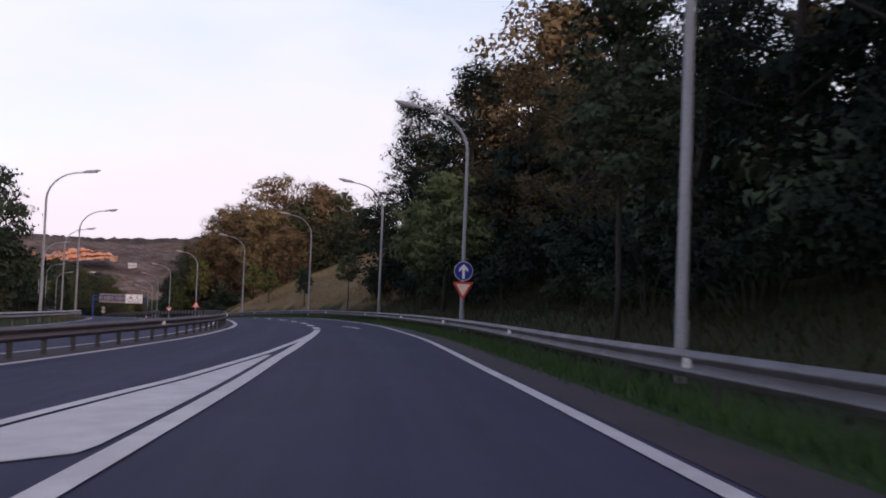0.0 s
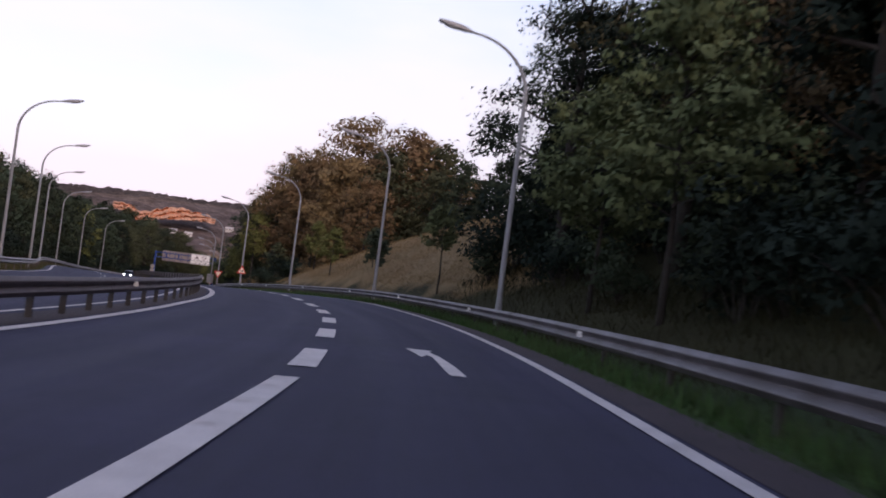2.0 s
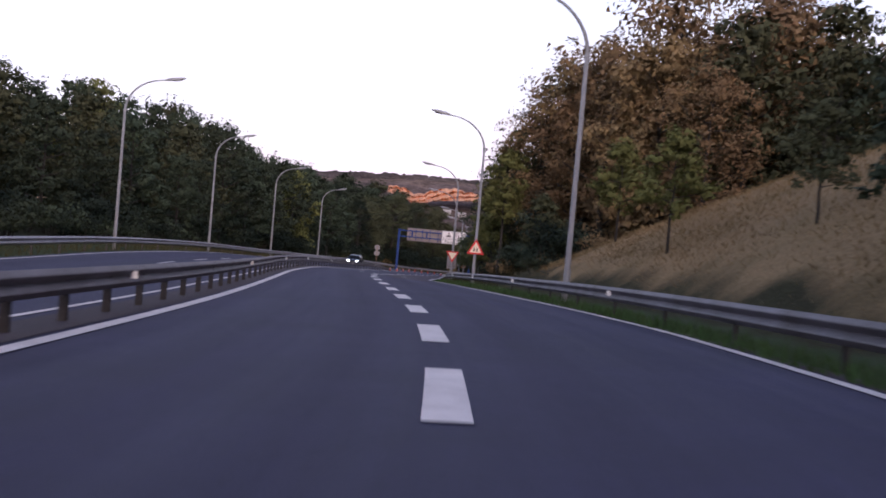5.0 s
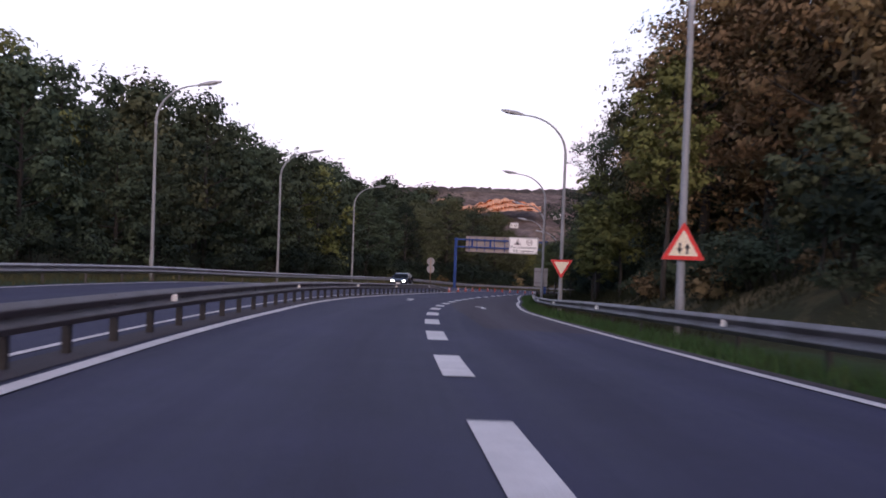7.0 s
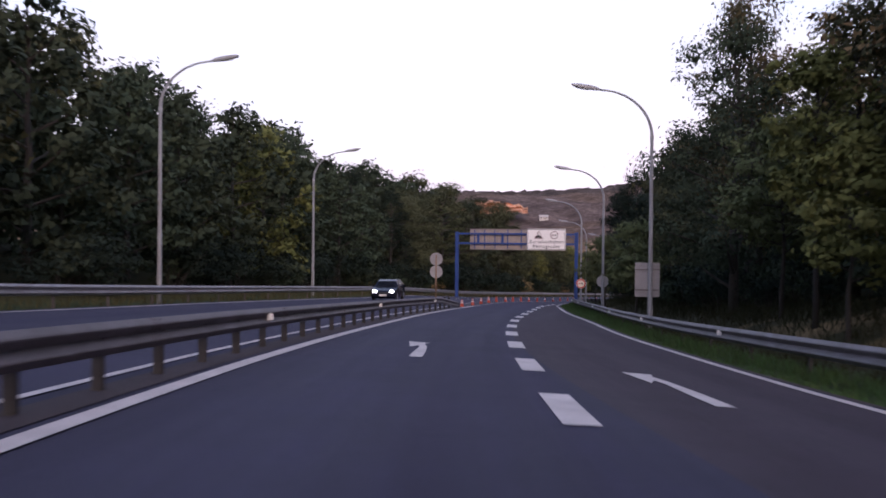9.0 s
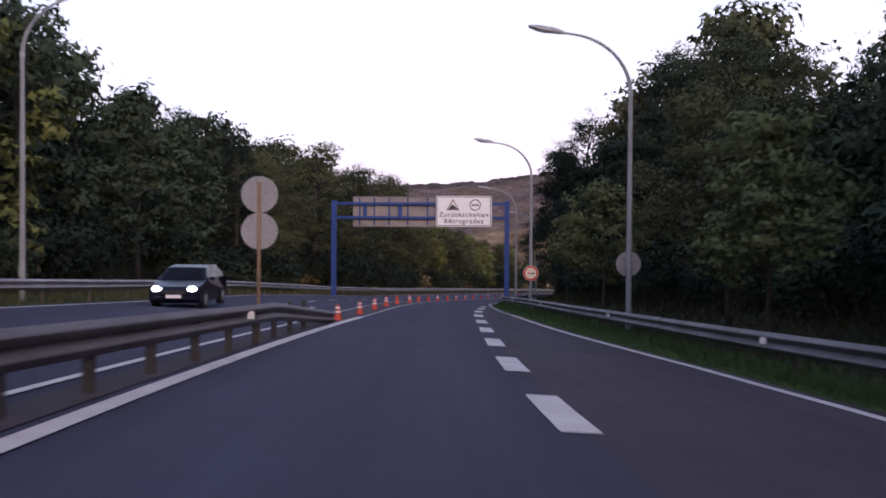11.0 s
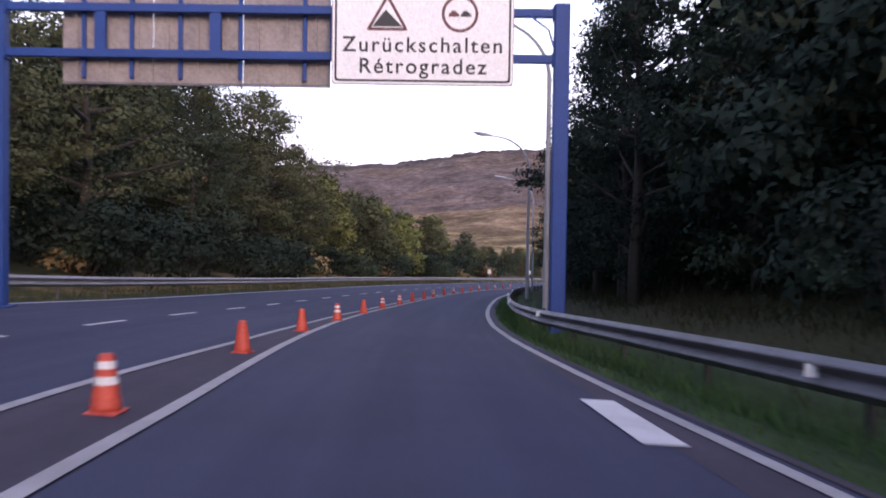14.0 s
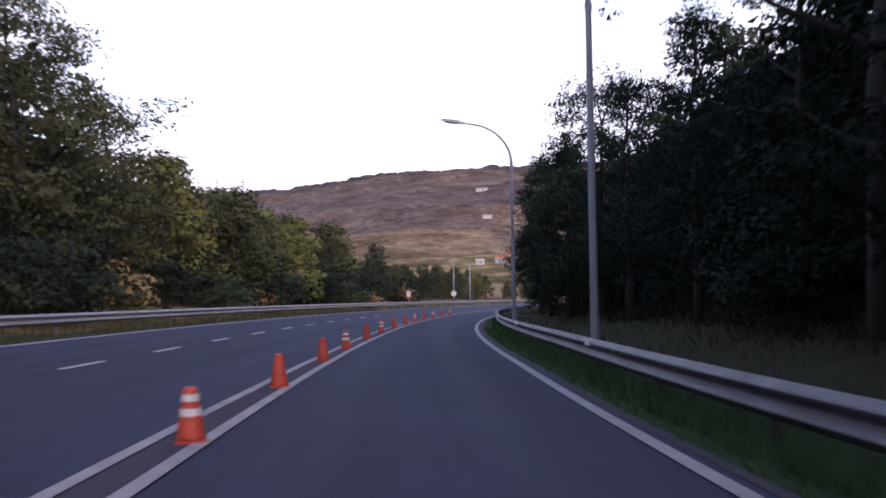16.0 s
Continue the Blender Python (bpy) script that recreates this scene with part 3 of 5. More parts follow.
line_mark("edge_line", RIGHT_LINE, 0.1, S0, 90, "worn white edge line beside the grass verge")
line_mark("edge_line", RIGHT_LINE, 0.095, 90, 240, "narrow white edge line beside the grass verge")
line_mark("edge_line", RIGHT_LINE, 0.08, 240, S1 - 1, "faded grey edge line beside the grass verge", M_OLDPAINT)
line_mark("edge_line", LEFT_LINE, 0.115, S0, 228.4, "worn white edge line along the median")
line_mark("edge_line", LEFT_LINE, 0.07, 228.4, S1 - 1, "faded grey edge line along the closed strip", M_OLDPAINT)
line_mark("edge_line", ONCOMING_NEAR, 0.065, S0, 231, "white edge line of the oncoming carriageway")
line_mark("edge_line", ONCOMING_NEAR, 0.065, 231, S1 - 1, "faded edge line of the oncoming carriageway", M_OLDPAINT)
line_mark("edge_line", ONCOMING_FAR, 0.09, S0, S1, "white edge line beyond the oncoming lanes")
GORE_UP = [(-60, -9.0), (0, -4.4), (10.6, -3.69), (14.3, -3.38), (17, -3.08), (21.4, -2.76), (26.5, -2.38), (30.4, -2.2), (36, -1.86), (42, -1.48), (49, -1.1)]
GORE_LOW = [(-60, -2.0), (7, -1.99), (24, -1.94), (34, -1.75), (42, -1.4), (49, -1.05)]
line_mark("gore_line", GORE_UP, 0.1, -60, 49, "white line along the painted island's far side")
line_mark("gore_line", GORE_LOW, 0.14, -60, 49, "broad white line along the painted island")
ribbon("gore_chevron", lambda s: along(GORE_UP, s) + 0.2, lambda s: max(along(GORE_UP, s) + 0.2, min(along(GORE_LOW, s) - 0.25, along(GORE_UP, s) + 0.2 + (s - 6.9) * 0.9)), 6.9, 25, 0.016, M_PAINT, step=0.5, label="solid white painted island tip", category="road marking")


def strip_mesh(name, s0, s1, table, half, label, group):
    ob = ribbon(name, shifted(table, -half), shifted(table, half), s0, s1, 0.016, M_PAINT, step=(s1 - s0) / 3, label=label, category="road marking")
    ob["group"] = group
    return ob


for k in range(32):
    far = float(np.interp(k, [0, 1, 4, 6, 7, 14, 16, 23, 27, 28, 29, 30, 31], [53.8, 60.6, 80.5, 94.9, 101.8, 147.3, 159.7, 206.8, 231.9, 238.2, 244.2, 250.9, 258.0]))
    strip_mesh("lane_dash", far - (3.3 if k < 9 else 3.0), far, LANE_DASH, 0.19, "broad white dash between the lanes", "dashes between the lanes")
ONC_MID = [(-90, -18.9), (0, -14.6), (70, -10.9), (122, -9.0), (150, -8.2), (200, -7.8), (225, -7.1), (232, -6.8), (240, -6.3), (255, -5.8), (272, -5.85), (310, -5.6), (520, -5.6)]
for k in range(48):
    far = 4 + 9.0 * k if k < 25 else 227.4 + 5.8 * (k - 25)
    strip_mesh("lane_dash", far - (4.0 if k < 25 else 2.3), far, ONC_MID, 0.07, "narrow white dash between the oncoming lanes", "dashes of the oncoming lanes")


strip_mesh("lane_dash", 232.3, 235.8, [(0, -4.9), (500, -4.9)], 0.08, "narrow white dash at the start of the coned lane", "dashes of the oncoming lanes")


def lane_arrow(s, d):
    """A bent arrow painted on a lane."""
    pts = [(0.12, -3.4), (0.11, -1.8), (0.05, 0.0), (-0.01, 0.58), (-0.05, 1.02), (0.04, 1.46), (-0.45, 1.67), (-0.3, -0.33), (-0.16, 0.29), (-0.1, -0.22), (-0.11, -1.05), (-0.12, -1.95), (-0.12, -3.4)]
    me = [place(s + b, d + a, 0.018) for a, b in pts]
    ob = mesh_ob("lane_arrow", me, [tuple(range(len(pts)))], M_PAINT)
    tagged(ob, "white bent merge arrow painted on the asphalt", "road marking", "lane arrows", "structure")


lane_arrow(54.5, 1.15)
lane_arrow(176.0, 3.4)
lane_arrow(182.0, -0.6)

# ---- guardrails ----
W_PROFILE = [(0.0, 0.37), (0.08, 0.44), (0.09, 0.455), (0.085, 0.47), (0.0, 0.545), (0.0, 0.56), (0.085, 0.63), (0.092, 0.65), (0.08, 0.67), (0.02, 0.722), (0.0, 0.725), (-0.02, 0.72), (-0.02, 0.37)]


def guardrail(name, table, s0, s1, side, spacing, label, steel, posts_steel, reflectors=(), drop_end=False, flange=0.06):
    """A W-beam rail on posts; side +1 turns its face to greater d."""
    top = empty(name, pose(*place((s0 + s1) / 2, along(table, (s0 + s1) / 2))))
    tagged(top, label, "guardrail")
    inv = top.matrix_basis.inverted()
    verts, faces = [], []
    ss = np.arange(s0, s1 + 0.1, 1.33)
    n = len(W_PROFILE)
    for s in ss:
        sink = 0.1 * smooth01((s - 255) / 30) if side < 0 else 0.0
        if drop_end and s > s1 - 9:
            sink = 0.42 * ((s - (s1 - 9)) / 9)
        base = place(s, along(table, s))
        out = place(s, along(table, s) + side, ground=False) - place(s, along(table, s), ground=False)
        for a, b in W_PROFILE:
            verts.append(inv @ (base + Vector((out.x * a, out.y * a, b - sink))))
    for i in range(len(ss) - 1):
        for k in range(n):
            a, b = i * n + k, i * n + (k + 1) % n
            faces.append((a, b, b + n, a + n))
    faces.append(tuple(range(n)))
    faces.append(tuple(range(len(verts) - n, len(verts)))[::-1])
    mesh_ob("beam", verts, faces, steel, top)
    # lapped joints of the beam, each with its bolts
    lap, laps = None, np.arange(s0 + 2.6, s1 - 10, 4.0 if side < 0 else 8.0)
    for s in laps:
        sink = 0.1 * smooth01((s - 255) / 30) if side < 0 else 0.0
        q = place(s, along(table, s), -sink)
        ahead = place(s + 0.5, along(table, s + 0.5)) - place(s - 0.5, along(table, s - 0.5))
        m = inv @ Matrix.Translation(q) @ Matrix.Rotation(math.atan2(-ahead.x, ahead.y), 4, "Z") @ Matrix.Rotation(math.asin(ahead.z / ahead.length), 4, "X")
        if lap is None:
            bm = bmesh.new()
            ends = [[bm.verts.new((side * (a + 0.005), y, b)) for a, b in W_PROFILE[:11]] for y in (-0.16, 0.16)]
            for i in range(10):
                bm.faces.new((ends[0][i], ends[0][i + 1], ends[1][i + 1], ends[1][i]))
            bmesh.ops.recalc_face_normals(bm, faces=bm.faces)
            bmesh.ops.solidify(bm, geom=list(bm.faces), thickness=0.003)
            for y in (-0.1, 0.1):
                for z, a in ((0.405, 0.045), (0.5, 0.05), (0.59, 0.045), (0.695, 0.05)):
                    box(bm, 0.03, 0.03, 0.03, (side * a, y, z), 0.006)
            lap = part("splice", bm, steel, top)
            lap.matrix_basis = m
        else:
            share(lap, "splice", m, top)
    bm = bmesh.new()
    box(bm, 0.006, 0.1, 1.0, (0, 0, 0.2))
    box(bm, flange, 0.006, 1.0, (flange / 2, 0.05, 0.2))
    box(bm, flange, 0.006, 1.0, (flange / 2, -0.05, 0.2))
    first = None
    for s in np.arange(s0 + 1, s1 - (3 if drop_end else 0.5), spacing):
        q = place(s, along(table, s) - side * 0.09)
        m = inv @ pose(q.x, q.y, q.z, 0, 0, facing(s))
        if first is None:
            first = part("post", bm, posts_steel, top)
            first.matrix_basis = m
        else:
            share(first, "post", m, top)
    if reflectors:
        bm = bmesh.new()
        plate(bm, round_poly([(-0.062, -0.06), (0.062, -0.06), (0.05, 0.065), (-0.05, 0.065)], 0.012, 2), -0.012, 0.012)
        first = None
        for s in reflectors:
            q = place(s, along(table, s) + side * 0.1, 0.57)
            m = inv @ pose(q.x, q.y, q.z, 0, 0, facing(s) + side * 25)
            if first is None:
                first = part("reflector", bm, M_REFLECT, top, "white reflector")
                first.matrix_basis = m
            else:
                share(first, "reflector", m, top)
    return top


guardrail("guardrail", RIGHT_RAIL, -45.2, 420, -1, 4.0, "grey galvanised guardrail along the near verge with small reflectors", M_STEEL, M_POST, (-2, 12.3, 27, 42, 57, 72, 86.8, 100.7, 115.7, 130.5, 144, 157.5, 172.3, 186, 199.5, 212.8, 227, 241.5, 256.5, 271, 286, 300, 314, 328, 342))
guardrail("guardrail", MEDIAN_RAIL, -30, 224, 1, 2.0, "weathered brown-grey median guardrail on closely set posts", M_RUST, M_POST, (36, 63, 91, 108, 126, 144, 161, 179, 196, 212), True, 0.1)
guardrail("guardrail", LEFT_RAIL, 30, 478, 1, 4.0, "pale galvanised guardrail beyond the oncoming carriageway", M_PALE, M_RUST)

# ---- street lamps ----


def street_lamp():
    top = empty("street_lamp")
    tagged(top, "tall grey steel street lamp with a curved arm over the road", "street lamp", "street lamps along the road")
    pts, rad = [], []
    for k in range(9):
        z = -0.4 + 8.4 * k / 8
        pts.append((0, 0, z))
        rad.append(0.105 - 0.035 * k / 8)
    for k in range(1, 13):
        t = k / 12 * math.radians(82)
        pts.append((-2.15 * (1 - math.cos(t)), 0, 8.0 + 1.9 * math.sin(t)))
        rad.append(0.07 - 0.03 * k / 12)
    pts.append((-2.25, 0, 9.93))
    rad.append(0.04)
    v, f = tube(pts, rad, 10)
    mesh_ob("pole", v, f, M_POLE, top, smooth=True)
    # a long flat housing, tapered to its tip, with the lens set into its underside
    bm = bmesh.new()
    rings = []
    for x, half, low, high in ((-2.12, 0.05, -0.03, 0.05), (-2.28, 0.1, -0.05, 0.09), (-2.5, 0.15, -0.05, 0.12), (-2.95, 0.16, -0.03, 0.12), (-3.2, 0.13, 0.0, 0.1), (-3.28, 0.07, 0.03, 0.08)):
        z = 9.93 - 0.14 * (x + 2.2)
        rings.append([bm.verts.new((x, y * half, z + h)) for y, h in ((-1, low + 0.02), (-0.85, low), (0.85, low), (1, low + 0.02), (1, high * 0.6), (0.6, high), (-0.6, high), (-1, high * 0.6))])
    for p, q in zip(rings[:-1], rings[1:]):
        for i in range(8):
            bm.faces.new((p[i], p[(i + 1) % 8], q[(i + 1) % 8], q[i]))
    bm.faces.new(rings[0][::-1])
    bm.faces.new(rings[-1])
    bmesh.ops.recalc_face_normals(bm, faces=bm.faces)
    part("lamp_head", bm, M_LAMP, top)
    bm = bmesh.new()
    r = bmesh.ops.create_uvsphere(bm, u_segments=14, v_segments=6, radius=1.0)
    for q in r["verts"]:
        x, y, z = q.co
        q.co = (-2.78 + 0.34 * x, 0.12 * y, 9.98 - 0.14 * 0.34 * x + 0.06 * z)
    part("lens", bm, M_LENS, top, "milky lamp lens", smooth=True)
    part("collar", bmesh_tube([(0, 0, 7.9), (0, 0, 8.06)], [0.085, 0.082]), M_LAMP, top)
    part("service_door", box(bmesh.new(), 0.012, 0.11, 0.42, (0.1, 0, 0.95), 0.004), M_LAMP, top)
    return top


LAMPS_RIGHT = [(-12.5, 4.9), (15, 4.9), (42.8, 4.96), (70.2, 5.29), (96.5, 5.93), (122.7, 6.2), (149.4, 6.96), (176.0, 7.19), (201.7, 7.1), (227.0, 6.4), (252.0, 4.98), (278.8, 4.0), (305.2, 4.36), (330.6, 4.15), (396, 4.1)]
LAMPS_LEFT = [(43, -18.9), (69.9, -17.2), (98.9, -15.2), (122.3, -14.5), (150.0, -13.85), (176.0, -13.5), (200.6, -13.0), (227.4, -13.3)]
LAMP_SINK = {227.0: 0.25, 252.0: 0.25, 278.8: 0.1, 305.2: 0.12, 330.6: 0.1}
proto = street_lamp()
for n, (s, d) in enumerate(LAMPS_RIGHT):
    if n == 0:
        proto.matrix_basis = stand(s, d, 0)
        continue
    copy_thing(proto, stand(s, d, -LAMP_SINK.get(s, 0.0)))
for s, d in LAMPS_LEFT:
    copy_thing(proto, stand(s, d, 0, 180))

# ---- the far hill across the valley ----


def build_hill():
    """A broad hillside seen across the valley, from the road's foot up to the skyline."""
    cx, cy = -60.0, 120.0
    crest = [(-60, 3.2), (-20, 3.7), (0, 3.85), (6, 3.75), (11, 3.6), (14.3, 3.5), (16.9, 3.1), (19.6, 2.75), (22.6, 2.65), (25, 2.6), (28, 2.55), (31, 2.45), (36, 2.35), (60, 2.2), (110, 2.0)]
    az = np.concatenate([np.linspace(-60, -6, 40), np.linspace(-5, 42, 330), np.linspace(43, 110, 50)])
    rng = random.Random(21)
    rads = np.concatenate([np.linspace(430, 1350, 56), [1500, 1900]])
    verts, faces = [], []
    zb = -42.0
    for a in az:
        el = along(crest, a)
        top = 1400 * math.tan(math.radians(el)) - 6.0
        for r in rads:
            t = min((r - 430) / 920, 1.0)
            h = zb + (top - zb) * (0.55 * t + 0.45 * smooth01((t - 0.25) / 0.75))
            x, y = cx - math.sin(radians(a)) * r, cy + math.cos(radians(a)) * r
            h += (noise.fractal(Vector((x, y, 0)) * 0.006, 1.0, 2.0, 4) * 9 + noise.noise(Vector((x, y, 3)) * 0.05) * 2.2) * min(1, t * 2) * (1 if r < 1300 else 0.5)
            if 1290 < r < 1400 and noise.noise(Vector((a * 0.9, 4, 0))) > -0.15:
                h += rng.uniform(-1.5, 2.8)
            if r > 1400:
                h = top - (r - 1350) * 0.08
            verts.append((x, y, h))
    w = len(rads)
    for i in range(len(az) - 1):
        for k in range(w - 1):
            o = i * w + k
            faces.append((o, o + w, o + w + 1, o + 1))
    ob = mesh_ob("hillside", verts, faces, M_HILL, smooth=True)
    up = ob.data.attributes.new("up", "FLOAT", "POINT")
    up.data.foreach_set("value", [min((r - 430) / 920, 1.0) for _ in az for r in rads])
    tagged(ob, "long wooded hillside with brown autumn fields across the valley", "hill", kind="structure")
    return crest


build_hill()


def quarry():
    """A bare rock face cut into the hillside, with a ragged rim."""
    rng = random.Random(11)
    cx, cy = -60.0, 120.0
    low = [(23.5, 1.5), (24.2, 1.5), (25.2, 1.5), (26.1, 1.43), (27.0, 1.3), (27.7, 1.12), (28.3, 1.08), (28.8, 1.3), (29.3, 1.48), (29.9, 1.7)]
    high = [(23.5, 1.54), (24.2, 1.72), (25.2, 1.86), (25.8, 1.95), (26.5, 1.86), (27.1, 1.68), (27.7, 1.45), (28.3, 1.4), (28.8, 1.68), (29.4, 1.84), (29.9, 1.74)]
    nx, nz = 150, 9
    verts, faces = [], []
    q0 = None
    for i in range(nx + 1):
        aa = 23.5 + 6.4 * i / nx
        e0 = along(low, aa) - 0.07 + 0.1 * noise.noise(Vector((aa * 2.3, 0, 0))) + rng.uniform(-0.02, 0.02)
        e1 = max(e0 + 0.02, along(high, aa) + 0.2 + 0.12 * noise.noise(Vector((aa * 3.1, 5, 0))) + rng.uniform(-0.02, 0.02))
        for k in range(nz + 1):
            t = k / nz
            rr = 955 + 40 * t + 9 * noise.noise(Vector((aa * 6, t * 4, 2))) + rng.uniform(-2, 2) - (10 if int(t * 4.5 + aa) % 2 else 0)
            p = Vector((cx - math.sin(radians(aa)) * rr, cy + math.cos(radians(aa)) * rr, rr * math.tan(radians(e0 + (e1 - e0) * t)) - 6))
            q0 = q0 or p
            verts.append(p - q0)
    for i in range(nx):
        for k in range(nz):
            if noise.noise(Vector((i * 0.17, k * 0.6, 9))) > 0.72:
                continue
            o = i * (nz + 1) + k
            faces.append((o, o + nz + 1, o + nz + 2, o + 1))
    ob = mesh_ob("quarry_face", verts, faces, M_QUARRY)
    ob.matrix_basis = Matrix.Translation(q0)
    tagged(ob, "bare orange rock face of a quarry on the far hill, sun glow in its colour", "quarry", kind="structure")


quarry()

# ---- trees ----


def leaves(rng, blobs, count, size, sprays=13, loose=0.06):
    """Vertices and faces of many small leaves, gathered into sprays on the outside of clumps (centre, radii)."""
    n = len(blobs)
    vol = np.array([b[1][0] * b[1][1] * b[1][2] for b in blobs]) ** 0.7
    pick = rng.choice(n, count, p=vol / vol.sum())
    way = rng.normal(size=(n, sprays, 3))
    way[..., 2] += 0.12
    way /= np.linalg.norm(way, axis=2)[..., None]
    reach = rng.uniform(0.5, 0.98, (n, sprays))
    reach[rng.random((n, sprays)) < 0.14] *= 1.28
    spray = rng.integers(0, sprays, count)
    out = way[pick, spray]
    cen = np.array([b[0] for b in blobs])[pick]
    rr = np.array([b[1] for b in blobs])[pick]
    near = rng.normal(size=(count, 3)) * (0.24, 0.24, 0.15)
    stray = rng.random(count) < loose
    near[stray] *= 1.7
    pos = cen + rr * (out * reach[pick, spray][:, None] + near)
    face = out * 0.75 + near * 1.5 + np.array((0, 0, 0.42)) + rng.normal(size=(count, 3)) * 0.42
    face /= np.linalg.norm(face, axis=1)[:, None]
    a = np.cross(face, rng.normal(size=(count, 3)))
    a /= np.linalg.norm(a, axis=1)[:, None]
    b = np.cross(face, a)
    sz = size * rng.uniform(0.5, 1.35, count)[:, None]
    v = np.stack([pos - a * sz, pos + a * sz * 0.6 - b * sz * 0.6, pos + a * sz * 0.6 + b * sz * 0.6], 1).reshape(-1, 3)
    f = np.arange(3 * count).reshape(-1, 3)
    soft = out * 0.6 + near * 1.3 + np.array((0, 0, 0.35)) + face * 0.55
    soft /= np.linalg.norm(soft, axis=1)[:, None]
    return v, f, np.repeat(soft, 3, axis=0)


def tree(name, label, height, crown_from, width, leaf, seed, count, size, limbs=9, lean=0.0, kind="round", trunk_r=None, clump=0.88, branch=0.42):
    rng = np.random.default_rng(seed)
    random.seed(seed)
    top = empty(name)
    tagged(top, label, "tree")
    r0 = trunk_r or height * 0.014
    pts = [Vector((0, 0, -0.4))]
    for k in range(1, 8):
        t = k / 7
        pts.append(Vector((lean * t + rng.normal() * 0.02 * height * t * 0.6, rng.normal() * 0.012 * height * t, height * 0.9 * t)))
    verts, faces = tube(pts, [r0 * (1.25 - 1.12 * k / 7) for k in range(8)], 7)
    blobs = []

    def axis(z):
        t = min(max(z / (height * 0.9), 0), 1) * 7
        i = min(int(t), 6)
        return pts[i].lerp(pts[i + 1], t - i)

    if kind == "fir":
        n = 16
        for k in range(n):
            z = crown_from + (height - crown_from) * k / n
            r = width * (1 - k / n) ** 0.9 + 0.25
            for j in range(6):
                an = rng.uniform(0, 6.28)
                blobs.append((tuple(axis(z) + Vector((math.cos(an) * r * 0.55, math.sin(an) * r * 0.55, -0.2 * r * 0.4))), (r * 0.5, r * 0.5, 0.32)))
    else:
        for k in range(limbs):
            t = (k + 0.5) / limbs
            z = crown_from + (height - crown_from) * (0.02 + 0.8 * t)
            an = k * 2.4 + rng.uniform(-0.5, 0.5)
            reach = width * (1.1 - 0.72 * t) * rng.uniform(0.7, 1.05) if kind == "spire" else width * (math.sin(math.pi * min(0.16 + t * 0.86, 0.97)) ** 0.7) * rng.uniform(0.6, 1.05)
            a = axis(z - 0.12 * height * 0.5)
            tip = a + Vector((math.cos(an) * reach, math.sin(an) * reach, height * rng.uniform(0.05, 0.13)))
            mid = a.lerp(tip, 0.5) + Vector((0, 0, -0.03 * height * 0.3))
            v, f = tube([a, mid, tip], [r0 * branch, r0 * branch * 0.62, r0 * branch * 0.2], 5, False)
            o = len(verts)
            verts += v
            faces += [tuple(i + o for i in g) for g in f]
            br = width * rng.uniform(0.3, 0.5) * clump
            blobs.append((tuple(a.lerp(tip, 0.85)), (br, br, br * rng.uniform(0.6, 0.85))))
            for j in range(3):
                off = Vector(np.clip(rng.normal(size=3), -1.1, 1.1)) * br * 0.72
                blobs.append((tuple(a.lerp(tip, rng.uniform(0.5, 1.05)) + off), (br * 0.6, br * 0.6, br * 0.42)))
        blobs.append((tuple(axis(height * 0.9)), (width * 0.4, width * 0.4, height * 0.09)))
        for j in range(4):
            blobs.append((tuple(axis(height * rng.uniform(0.82, 0.94)) + Vector((rng.uniform(-0.3, 0.3) * width, rng.uniform(-0.3, 0.3) * width, 0))), (width * 0.2, width * 0.2, height * 0.05)))
    mesh_ob("trunk", verts, faces, M_BARK, top, smooth=True)
    v, f, soft = leaves(rng, blobs, count, size)
    v[:, 2] = np.maximum(v[:, 2], 0.3)
    mesh_ob("crown", v, f, LEAF[leaf], top).data.normals_split_custom_set_from_vertices(soft.tolist())
    return top


def bush(name, label, width, height, leaf, seed, count, size):
    rng = np.random.default_rng(seed)
    top = empty(name)
    tagged(top, label, "bush")
    blobs, verts, faces = [], [], []
    for k in range(7):
        c = Vector((rng.normal() * width * 0.35, rng.normal() * width * 0.35, height * rng.uniform(0.3, 0.75)))
        blobs.append((tuple(c), (width * 0.36, width * 0.36, height * 0.3)))
        v, f = tube([(c.x * 0.2, c.y * 0.2, -0.2), (c.x * 0.6, c.y * 0.6, c.z * 0.6), tuple(c)], [0.035, 0.025, 0.01], 4, False)
        o = len(verts)
        verts += v
        faces += [tuple(i + o for i in g) for g in f]
    mesh_ob("stem", verts, faces, M_BARK, top)
    v, f, soft = leaves(rng, blobs, count, size)
    v[:, 2] = np.maximum(v[:, 2], 0.02)
    mesh_ob("foliage", v, f, LEAF[leaf], top).data.normals_split_custom_set_from_vertices(soft.tolist())
    return top


TREES = [
    tree("tree", "tall dark green broadleaf tree in the roadside wood", 16, 1.8, 4.6, "green", 1, 5200, 0.26, 16),
    tree("tree", "broad olive green oak at the wood's edge", 14, 1.4, 5.0, "olive", 2, 5200, 0.26, 17),
    tree("tree", "dark green tree with an open ragged crown", 17, 2.8, 4.2, "green", 3, 4600, 0.25, 15),
    tree("tree", "brown autumn beech in the roadside wood", 15, 1.4, 5.2, "autumn", 4, 9000, 0.18, 20),
    tree("tree", "dark spruce among the broadleaf trees", 18, 1.5, 3.0, "fir", 5, 7000, 0.19, kind="fir"),
    tree("tree", "yellow-green maple turning in autumn", 11, 1.2, 3.8, "lime", 6, 4400, 0.21, 14),
    tree("tree", "bronze-leaved autumn tree in the roadside wood", 16, 2.2, 4.6, "bronze", 7, 5200, 0.23, 19, clump=0.75),
]
